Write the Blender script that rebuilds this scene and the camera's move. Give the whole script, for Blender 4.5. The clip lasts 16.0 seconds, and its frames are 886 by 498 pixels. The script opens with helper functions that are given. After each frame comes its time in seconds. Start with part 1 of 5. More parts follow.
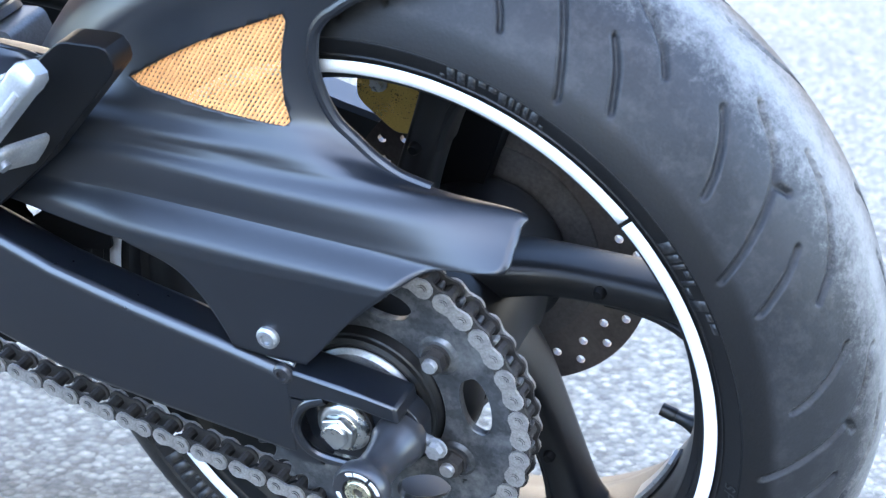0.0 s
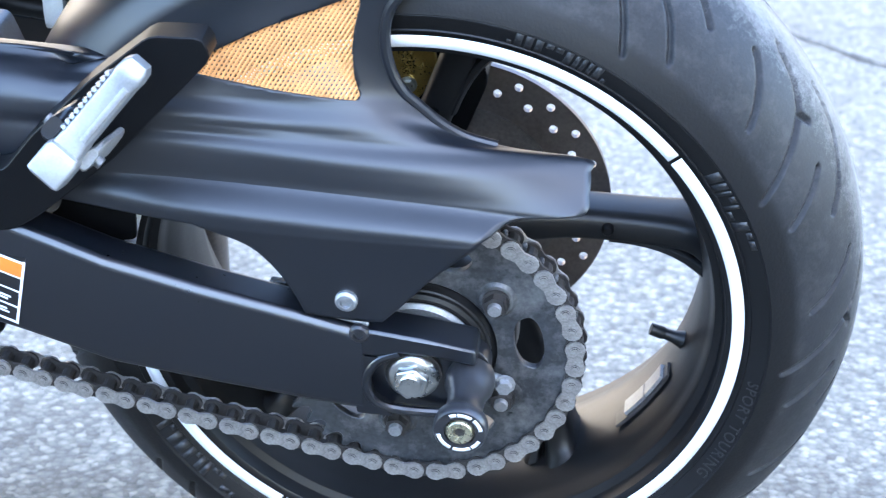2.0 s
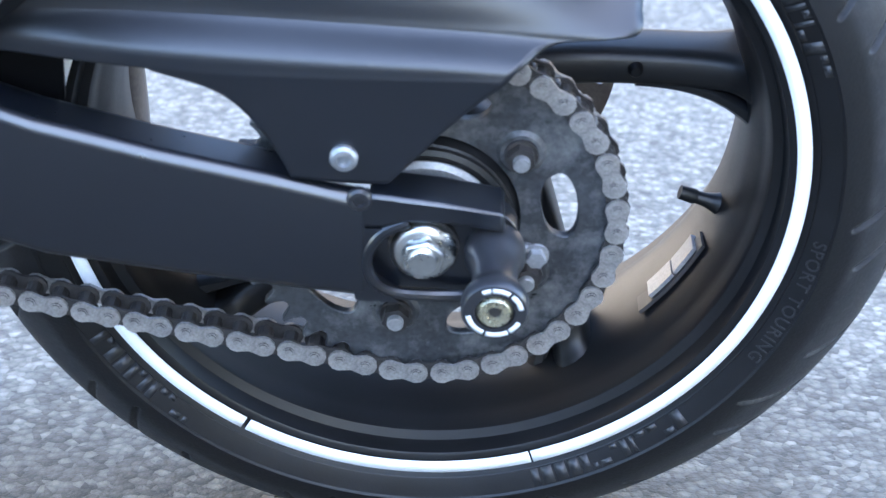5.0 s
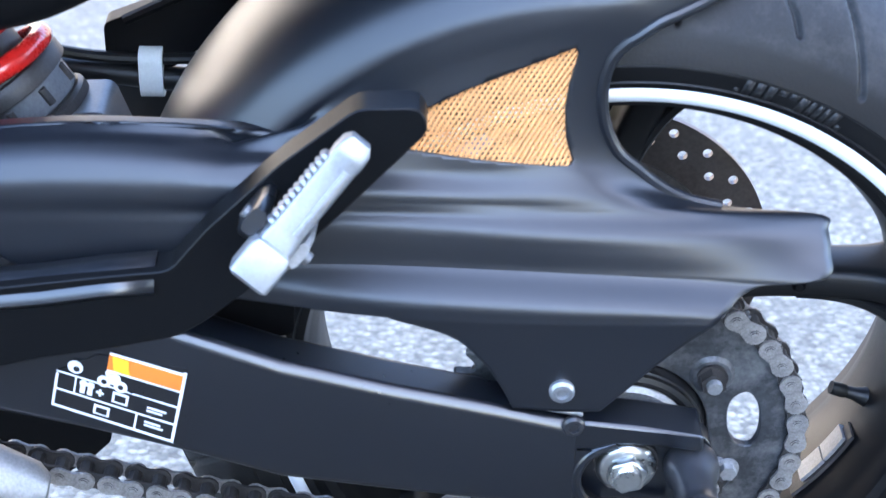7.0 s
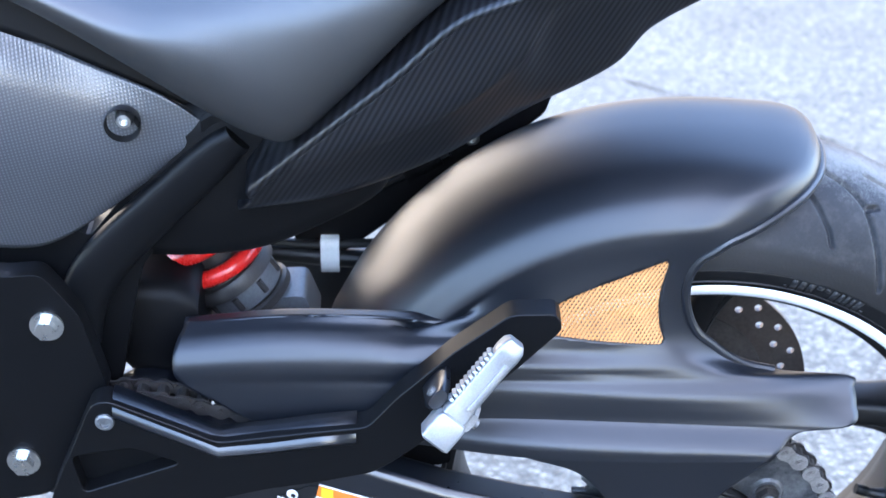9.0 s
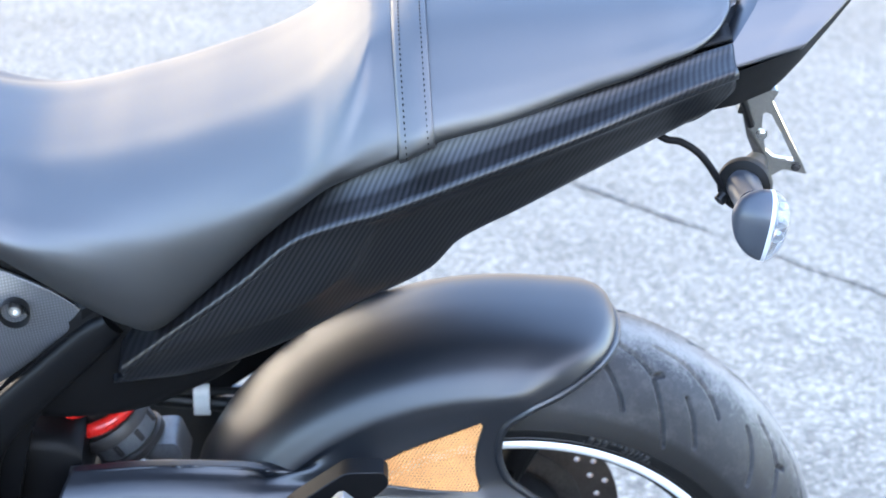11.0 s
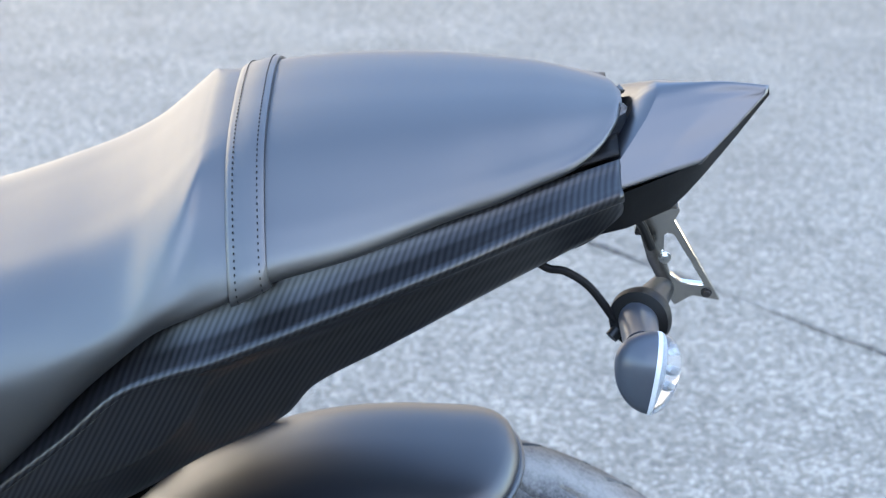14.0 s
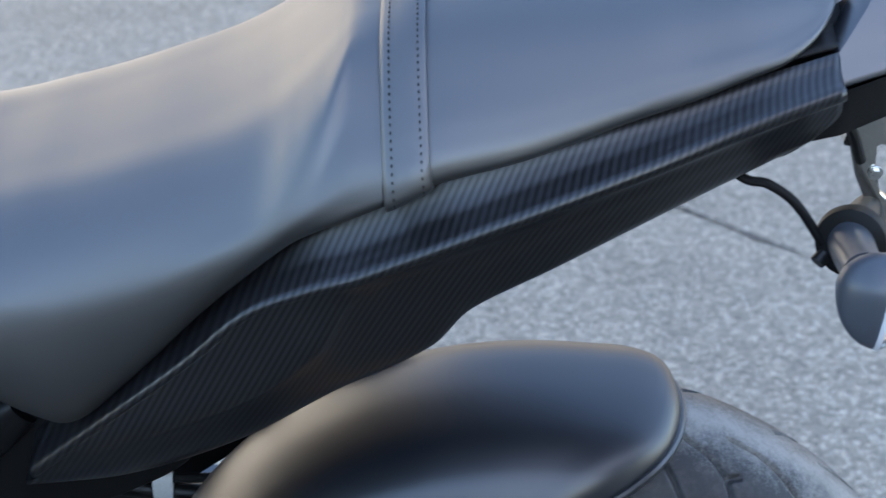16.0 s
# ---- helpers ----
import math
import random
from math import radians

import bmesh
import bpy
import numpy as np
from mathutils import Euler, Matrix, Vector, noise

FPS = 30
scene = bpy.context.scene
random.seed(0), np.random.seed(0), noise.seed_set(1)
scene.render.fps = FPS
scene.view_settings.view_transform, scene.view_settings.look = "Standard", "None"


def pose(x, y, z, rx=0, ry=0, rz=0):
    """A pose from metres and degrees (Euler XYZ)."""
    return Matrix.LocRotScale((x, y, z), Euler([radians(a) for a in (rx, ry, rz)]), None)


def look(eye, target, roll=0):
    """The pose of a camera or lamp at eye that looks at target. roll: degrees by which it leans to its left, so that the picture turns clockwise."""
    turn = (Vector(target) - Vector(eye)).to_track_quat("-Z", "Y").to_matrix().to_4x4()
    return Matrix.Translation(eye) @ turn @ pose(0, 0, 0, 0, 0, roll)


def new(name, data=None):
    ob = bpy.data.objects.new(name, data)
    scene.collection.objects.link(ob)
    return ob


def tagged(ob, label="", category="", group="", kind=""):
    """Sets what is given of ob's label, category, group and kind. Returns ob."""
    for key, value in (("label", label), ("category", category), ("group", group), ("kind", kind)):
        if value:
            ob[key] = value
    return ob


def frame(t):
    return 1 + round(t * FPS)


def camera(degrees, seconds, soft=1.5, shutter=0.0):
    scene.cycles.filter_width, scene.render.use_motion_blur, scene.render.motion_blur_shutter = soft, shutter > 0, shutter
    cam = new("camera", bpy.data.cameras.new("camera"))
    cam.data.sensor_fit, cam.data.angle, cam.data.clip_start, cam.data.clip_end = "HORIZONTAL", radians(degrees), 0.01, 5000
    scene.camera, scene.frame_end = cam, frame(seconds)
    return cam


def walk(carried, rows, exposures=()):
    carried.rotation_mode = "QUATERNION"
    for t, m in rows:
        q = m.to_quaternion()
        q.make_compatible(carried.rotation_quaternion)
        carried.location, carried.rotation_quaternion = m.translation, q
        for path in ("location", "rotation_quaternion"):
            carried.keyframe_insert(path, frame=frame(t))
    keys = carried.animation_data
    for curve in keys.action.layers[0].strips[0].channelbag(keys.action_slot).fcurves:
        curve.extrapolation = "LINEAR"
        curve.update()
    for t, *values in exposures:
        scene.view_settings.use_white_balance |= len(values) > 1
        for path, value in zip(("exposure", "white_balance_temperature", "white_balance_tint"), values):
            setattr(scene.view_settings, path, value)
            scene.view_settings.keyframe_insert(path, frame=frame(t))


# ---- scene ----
LENS = 26.83
LEAN = 13.69
ROWS = [
    (0.0, pose(0.5134, -1.1910, 0.7963, 69.926, -2.120, 25.658)),
    (0.5, pose(0.4502, -1.2600, 0.7910, 70.547, -2.116, 20.894)),
    (1.0, pose(0.3685, -1.3522, 0.7887, 69.929, -1.745, 14.521)),
    (1.5, pose(0.2635, -1.3759, 0.7939, 69.912, -2.384, 11.112)),
    (2.0, pose(0.1568, -1.4010, 0.7988, 70.005, -2.217, 7.558)),
    (2.5, pose(0.1101, -1.3949, 0.7709, 69.292, -1.625, 6.199)),
    (3.0, pose(0.0882, -1.3387, 0.7216, 69.121, -1.947, 5.015)),
    (3.5, pose(0.0563, -1.2526, 0.6793, 69.146, -2.172, 5.223)),
    (4.0, pose(0.0558, -1.2146, 0.6571, 69.229, -1.809, 4.835)),
    (4.2, pose(0.0565, -1.2072, 0.6431, 69.156, -1.746, 4.111)),
    (6.3, pose(-0.0983, -1.2120, 0.7081, 69.635, -1.016, -1.109)),
    (6.5, pose(-0.1115, -1.2191, 0.7297, 69.892, -1.175, 0.136)),
    (7.0, pose(-0.1332, -1.2673, 0.7863, 70.381, -1.106, -0.519)),
    (7.5, pose(-0.1258, -1.3237, 0.8380, 70.545, -0.446, 0.003)),
    (8.0, pose(-0.1296, -1.4186, 0.8987, 71.155, -0.770, 0.820)),
    (8.5, pose(-0.1828, -1.4978, 0.9674, 70.601, -0.566, -0.477)),
    (9.0, pose(-0.2284, -1.5747, 1.0387, 69.956, -0.461, -0.349)),
    (9.5, pose(-0.1967, -1.6424, 1.1053, 70.373, -1.020, -0.331)),
    (10.0, pose(-0.1712, -1.7481, 1.1609, 70.895, -1.583, -1.527)),
    (10.2, pose(-0.1701, -1.7680, 1.1901, 70.327, -1.881, -1.695)),
    (12.3, pose(-0.1182, -1.7603, 1.2817, 71.066, 1.088, -1.757)),
    (12.5, pose(-0.1210, -1.7464, 1.2870, 71.160, 1.431, -1.357)),
    (13.0, pose(-0.1307, -1.6973, 1.2815, 70.920, 0.225, -1.445)),
    (13.5, pose(-0.0667, -1.6354, 1.2719, 70.838, 0.023, -0.565)),
    (14.0, pose(0.0235, -1.5583, 1.2822, 70.887, 0.042, -0.000)),
    (14.5, pose(0.0257, -1.4897, 1.2377, 70.456, -0.934, -0.784)),
    (15.0, pose(-0.0082, -1.4365, 1.2048, 70.620, -0.362, 0.217)),
    (15.5, pose(-0.0575, -1.4068, 1.1883, 70.515, -1.816, -0.468)),
    (16.0, pose(-0.0861, -1.3925, 1.1752, 70.143, -1.176, 0.616)),
]
SOFT, SHUTTER = 1.25, 0.3
EXPOSURES = ((0.0, 4.04, 6700, 11), (1.5, 4.03, 6600, 11), (3.5, 3.78, 6600, 11), (4.5, 3.76, 6550, 12), (6.5, 3.80, 6500, 13), (7.5, 3.95, 6600, 15), (9.0, 3.92, 6600, 15), (10.2, 3.96, 6950, 14), (12.3, 3.40, 7000, 10), (14.5, 3.20, 6950, 10), (15.0, 2.93, 6950, 10), (16.0, 2.78, 6900, 10))
cam = camera(LENS, 16.0, soft=SOFT, shutter=SHUTTER)
cam.data.dof.use_dof = True
cam.data.dof.focus_distance, cam.data.dof.aperture_fstop = 1.30, 12.0
walk(cam, ROWS, EXPOSURES)

# ---- world and light: blue sky; an added unseen wall shades the motorcycle, a sunlit cream one stands opposite ----
SUN_EL, SUN_AZ = radians(40), radians(140)      # azimuth from +y towards +x
world = bpy.data.worlds.new("world")
scene.world = world
world.use_nodes = True
wn = world.node_tree
sky = wn.nodes.new("ShaderNodeTexSky")
sky.sky_type = 'NISHITA'
sky.sun_disc = False
sky.sun_elevation, sky.sun_rotation = SUN_EL, SUN_AZ
sky.air_density, sky.dust_density, sky.ozone_density = 1.0, 0.6, 2.4
wn.links.new(sky.outputs[0], wn.nodes["Background"].inputs[0])
wn.nodes["Background"].inputs[1].default_value = 0.15
sun = new("sun", bpy.data.lights.new("sun", 'SUN'))
sun.data.energy, sun.data.angle, sun.data.color = 2.2, radians(0.6), (1.0, 0.90, 0.77)
sun.matrix_world = look((math.sin(SUN_AZ) * 10, math.cos(SUN_AZ) * 10, math.tan(SUN_EL) * 10), (0, 0, 0))


# ---- materials ----
def mat(name, col, rough=0.5, metal=0.0, var=0.25, fine=600.0, coarse=25.0, bump=0.05, rvar=0.1, coat=0.0, spec=0.5,
        dirt=None, dirt_amount=0.0, dirt_scale=40.0, sheen=0.0):
    m = bpy.data.materials.new(name)
    m.use_nodes = True
    t = m.node_tree
    n, l = t.nodes, t.links
    b = n["Principled BSDF"]
    co = n.new("ShaderNodeTexCoord")
    f = n.new("ShaderNodeTexNoise")
    f.inputs["Scale"].default_value, f.inputs["Detail"].default_value = fine, 3
    c = n.new("ShaderNodeTexNoise")
    c.inputs["Scale"].default_value, c.inputs["Detail"].default_value = coarse, 4
    for q in (f, c):
        l.new(co.outputs["Object"], q.inputs["Vector"])
    add = n.new("ShaderNodeMath")
    add.operation = 'MULTIPLY_ADD'
    add.inputs[1].default_value = 0.5
    l.new(f.outputs["Fac"], add.inputs[0])
    half = n.new("ShaderNodeMath")
    half.operation = 'MULTIPLY'
    half.inputs[1].default_value = 0.5
    l.new(c.outputs["Fac"], half.inputs[0])
    l.new(half.outputs[0], add.inputs[2])
    ramp = n.new("ShaderNodeMapRange")
    ramp.inputs[1].default_value, ramp.inputs[2].default_value = 0.3, 0.7
    ramp.inputs[3].default_value, ramp.inputs[4].default_value = 1 - var, 1 + var
    l.new(add.outputs[0], ramp.inputs[0])
    mul = n.new("ShaderNodeVectorMath")
    mul.operation = 'SCALE'
    mul.inputs[0].default_value = col
    l.new(ramp.outputs[0], mul.inputs["Scale"])
    out = mul.outputs[0]
    if dirt:
        d = n.new("ShaderNodeTexNoise")
        d.inputs["Scale"].default_value, d.inputs["Detail"].default_value = dirt_scale, 8
        d.inputs["Roughness"].default_value = 0.7
        l.new(co.outputs["Object"], d.inputs["Vector"])
        r = n.new("ShaderNodeMapRange")
        r.inputs[1].default_value, r.inputs[2].default_value = 0.48, 0.72
        r.inputs[4].default_value = dirt_amount
        l.new(d.outputs["Fac"], r.inputs[0])
        mx = n.new("ShaderNodeMix")
        mx.data_type = 'RGBA'
        mx.inputs["B"].default_value = (*dirt, 1)
        l.new(r.outputs[0], mx.inputs["Factor"])
        l.new(out, mx.inputs["A"])
        out = mx.outputs["Result"]
    l.new(out, b.inputs["Base Color"])
    rr = n.new("ShaderNodeMapRange")
    rr.inputs[1].default_value, rr.inputs[2].default_value = 0.3, 0.7
    rr.inputs[3].default_value, rr.inputs[4].default_value = max(rough - rvar, 0.02), min(rough + rvar, 1)
    l.new(add.outputs[0], rr.inputs[0])
    l.new(rr.outputs[0], b.inputs["Roughness"])
    b.inputs["Metallic"].default_value = metal
    b.inputs["Specular IOR Level"].default_value = spec
    b.inputs["Coat Weight"].default_value = coat
    b.inputs["Coat Roughness"].default_value = 0.12
    if sheen:
        b.inputs["Sheen Weight"].default_value = sheen
        b.inputs["Sheen Roughness"].default_value = 0.5
    if bump:
        k = n.new("ShaderNodeBump")
        k.inputs["Strength"].default_value, k.inputs["Distance"].default_value = bump, 0.001
        l.new(f.outputs["Fac"], k.inputs["Height"])
        l.new(k.outputs[0], b.inputs["Normal"])
    return m


def stripes(m, period, angle, low, high, cross=0.0, bump=0.35, gloss=(0.2, 0.8)):
    """Woven diagonal stripes in the x-z plane for a material's colour and relief."""
    t = m.node_tree
    n, l = t.nodes, t.links
    b = n["Principled BSDF"]
    co = n.new("ShaderNodeTexCoord")
    mp = n.new("ShaderNodeMapping")
    mp.inputs["Rotation"].default_value = (0, radians(angle), 0)
    l.new(co.outputs["Object"], mp.inputs["Vector"])
    w = n.new("ShaderNodeTexWave")
    w.wave_type, w.bands_direction = 'BANDS', 'X'
    w.inputs["Scale"].default_value = 0.314159 / period
    w.inputs["Distortion"].default_value = 0.0
    l.new(mp.outputs[0], w.inputs["Vector"])
    fac = w.outputs["Fac"]
    if cross:
        w2 = n.new("ShaderNodeTexWave")
        w2.wave_type, w2.bands_direction = 'BANDS', 'Z'
        w2.inputs["Scale"].default_value = 0.314159 / (period * cross)
        l.new(mp.outputs[0], w2.inputs["Vector"])
        mu = n.new("ShaderNodeMath")
        mu.operation = 'MULTIPLY'
        l.new(fac, mu.inputs[0])
        l.new(w2.outputs["Fac"], mu.inputs[1])
        fac = mu.outputs[0]
    mx = n.new("ShaderNodeMix")
    mx.data_type = 'RGBA'
    mx.inputs["A"].default_value, mx.inputs["B"].default_value = (*low, 1), (*high, 1)
    l.new(fac, mx.inputs["Factor"])
    l.new(mx.outputs["Result"], b.inputs["Base Color"])
    gl = n.new("ShaderNodeMapRange")
    gl.inputs[3].default_value, gl.inputs[4].default_value = gloss
    l.new(fac, gl.inputs[0])
    l.new(gl.outputs[0], b.inputs["Specular IOR Level"])
    k = n.new("ShaderNodeBump")
    k.inputs["Strength"].default_value, k.inputs["Distance"].default_value = bump, 0.0006
    l.new(fac, k.inputs["Height"])
    l.new(k.outputs[0], b.inputs["Normal"])
    return m


PLASTIC = mat("satin_black_plastic", (0.0034, 0.0048, 0.0078), 0.40, 0, 0.15, 900, 12, 0.006, 0.03, spec=0.7)
COWL = mat("satin_cowl_paint", (0.0036, 0.005, 0.0078), 0.34, 0, 0.12, 700, 14, 0.006, 0.03, spec=1.25)
ARM = mat("satin_black_paint", (0.0030, 0.0041, 0.0066), 0.30, 0, 0.12, 200, 12, 0, 0.03, spec=0.85)
CAST = mat("dark_cast_frame", (0.0030, 0.0032, 0.0038), 0.42, 0, 0.15, 400, 14, 0.03, 0.04, spec=0.18)
MOULD = mat("moulded_rubber", (0.018, 0.018, 0.019), 0.42, 0, 0.3, 700, 30, 0.1, 0.08)
TRIM = mat("rough_black_plastic", (0.0024, 0.0024, 0.0028), 0.55, 0, 0.3, 800, 20, 0.08, 0.08, spec=0.16)
RUBBER = mat("tyre_rubber", (0.015, 0.0155, 0.017), 0.5, 0, 0.3, 500, 20, 0.15, 0.1, spec=0.25, dirt=(0.20, 0.19, 0.18), dirt_amount=0.10, dirt_scale=60)
WALL = mat("sidewall_rubber", (0.0055, 0.0055, 0.006), 0.45, 0, 0.3, 700, 30, 0.1, 0.08, spec=0.3)
RIM = mat("satin_black_rim", (0.006, 0.006, 0.0065), 0.42, 0, 0.25, 900, 20, 0.04, 0.07, spec=0.32)
TAPE = mat("white_reflective_tape", (0.82, 0.83, 0.84), 0.35, 0, 0.03, 900, 30, 0.02, 0.05)
CHAIN = mat("chain_steel", (0.36, 0.34, 0.32), 0.42, 0.7, 0.4, 700, 90, 0.15, 0.12)
LINKDARK = mat("greasy_or_shaded_steel", (0.04, 0.036, 0.034), 0.5, 0.4, 0.5, 600, 60, 0.2, 0.15)
SPROCKET = mat("greasy_sprocket_steel", (0.038, 0.040, 0.043), 0.40, 0.35, 0.6, 260, 30, 0.3, 0.16, dirt=(0.24, 0.24, 0.235), dirt_amount=0.75, dirt_scale=26)
ZINC = mat("zinc_plated_steel", (0.58, 0.58, 0.56), 0.3, 1, 0.12, 300, 60, 0.02, 0.06)
ALLOY = mat("cast_aluminium", (0.33, 0.34, 0.35), 0.45, 0.8, 0.18, 600, 60, 0.15, 0.1)
GREYALLOY = mat("grey_cast_alloy", (0.30, 0.30, 0.30), 0.5, 0.7, 0.3, 500, 50, 0.15, 0.1)
STEEL = mat("polished_stainless", (0.62, 0.59, 0.54), 0.16, 1, 0.1, 300, 40, 0.03, 0.06)
ROTOR = mat("brake_disc_steel", (0.13, 0.108, 0.098), 0.40, 0.7, 0.3, 300, 40, 0.1, 0.1)
HUBMETAL = mat("heat_tinted_cast_alloy", (0.115, 0.102, 0.096), 0.42, 0.6, 0.4, 300, 40, 0.1, 0.1)
GOLD = mat("gold_anodised", (0.62, 0.42, 0.12), 0.3, 0.9, 0.15, 600, 40, 0.03, 0.06)
ORANGE = mat("orange_mesh_wire", (0.70, 0.33, 0.125), 0.7, 0, 0.25, 700, 60, 0.05, 0.08, spec=0.2)
RED = mat("red_spring_paint", (0.62, 0.018, 0.014), 0.28, 0, 0.1, 500, 30, 0.02, 0.05, coat=0.5)
SEAT = mat("black_vinyl", (0.006, 0.0063, 0.0072), 0.47, 0, 0.12, 1400, 14, 0.10, 0.03, spec=1.25)
BOBBIN = mat("black_nylon", (0.02, 0.02, 0.022), 0.32, 0, 0.2, 500, 50, 0.03, 0.05)
HOSE = mat("black_hose", (0.006, 0.006, 0.006), 0.45, 0, 0.3, 500, 50, 0.05, 0.05, spec=0.35)
CLAMP = mat("pale_plastic_clamp", (0.62, 0.64, 0.62), 0.5, 0, 0.08, 500, 50, 0.03, 0.05)
LABEL = mat("label_black", (0.01, 0.01, 0.011), 0.3, 0, 0.05, 500, 50, 0.0, 0.03)
LABELW = mat("label_white", (0.75, 0.76, 0.76), 0.4, 0, 0.05, 500, 50, 0.0, 0.03)
LABELO = mat("label_orange", (0.85, 0.20, 0.03), 0.35, 0, 0.05, 500, 50, 0.0, 0.03)
LABELY = mat("label_yellow", (0.85, 0.50, 0.03), 0.35, 0, 0.05, 500, 50, 0.0, 0.03)
YELLOW = mat("yellow_zinc", (0.62, 0.57, 0.40), 0.28, 0.9, 0.2, 500, 60, 0.05, 0.06)
SMOKE = mat("grey_signal_housing", (0.036, 0.042, 0.052), 0.36, 0, 0.05, 300, 20, 0, 0.02)
REFLECT = mat("signal_reflector", (0.34, 0.37, 0.41), 0.45, 0.2, 0.45, 300, 120, 0.5, 0.1)
SEAM = mat("pale_signal_seam", (0.42, 0.44, 0.47), 0.3, 0, 0.08, 500, 60, 0.02, 0.05)
DULL = mat("dull_shock_alloy", (0.14, 0.145, 0.15), 0.45, 0.5, 0.3, 500, 60, 0.1, 0.1)
GREEN = mat("green_wire", (0.02, 0.35, 0.08), 0.4, 0, 0.1, 300, 60, 0.0, 0.05)
CARBON = stripes(mat("carbon_look_film", (0.02, 0.02, 0.022), 0.33, 0, 0.2, 900, 20, 0, 0.03),
                 0.0040, -27, (0.0020, 0.0021, 0.0027), (0.0085, 0.0090, 0.0108), 0.0, 0.020, (0.36, 0.54))
DOTTED = stripes(mat("dotted_panel", (0.03, 0.03, 0.034), 0.34, 0, 0.2, 900, 20, 0, 0.04),
                 0.0026, 8, (0.035, 0.038, 0.044), (0.075, 0.081, 0.092), 1.0, 0.2, (0.9, 1.3))
GLASS = bpy.data.materials.new("clear_lens")
GLASS.use_nodes = True
_g = GLASS.node_tree.nodes["Principled BSDF"]
_g.inputs["Base Color"].default_value = (0.85, 0.88, 0.92, 1)
_g.inputs["Roughness"].default_value = 0.10
_g.inputs["Transmission Weight"].default_value = 0.9
_g.inputs["IOR"].default_value = 1.2

# tyre: scuffed pale band along the middle of the tread
_t = RUBBER.node_tree
_n, _l = _t.nodes, _t.links
_co = _n.new("ShaderNodeTexCoord")
_s = _n.new("ShaderNodeSeparateXYZ")
_l.new(_co.outputs["Object"], _s.inputs[0])
_a = _n.new("ShaderNodeMath")
_a.operation = 'ABSOLUTE'
_l.new(_s.outputs["Y"], _a.inputs[0])
_nn = _n.new("ShaderNodeTexNoise")
_nn.inputs["Scale"].default_value, _nn.inputs["Detail"].default_value, _nn.inputs["Roughness"].default_value = 48, 12, 0.95
_l.new(_co.outputs["Object"], _nn.inputs["Vector"])
_w = _n.new("ShaderNodeMath")
_w.operation = 'MULTIPLY_ADD'
_w.inputs[1].default_value = 0.165
_l.new(_nn.outputs["Fac"], _w.inputs[0])
_l.new(_a.outputs[0], _w.inputs[2])
_r = _n.new("ShaderNodeMapRange")
_r.inputs[1].default_value, _r.inputs[2].default_value = 0.122, 0.080
_r.inputs[3].default_value, _r.inputs[4].default_value = 0.0, 0.9
_l.new(_w.outputs[0], _r.inputs[0])
_m = _n.new("ShaderNodeMix")
_m.data_type = 'RGBA'
_m.inputs["B"].default_value = (0.20, 0.194, 0.182, 1)
_b = _n["Principled BSDF"]
_l.new(_b.inputs["Base Color"].links[0].from_socket, _m.inputs["A"])
_l.new(_r.outputs[0], _m.inputs["Factor"])
# the shoulders have never touched the road and stay black
_u = _n.new("ShaderNodeMapRange")
_u.inputs[1].default_value, _u.inputs[2].default_value = 0.0815, 0.0850
_l.new(_a.outputs[0], _u.inputs[0])
_k = _n.new("ShaderNodeMix")
_k.data_type = 'RGBA'
_k.inputs["B"].default_value = (0.006, 0.006, 0.0065, 1)
_l.new(_u.outputs[0], _k.inputs["Factor"])
_l.new(_m.outputs["Result"], _k.inputs["A"])
_l.new(_k.outputs["Result"], _b.inputs["Base Color"])


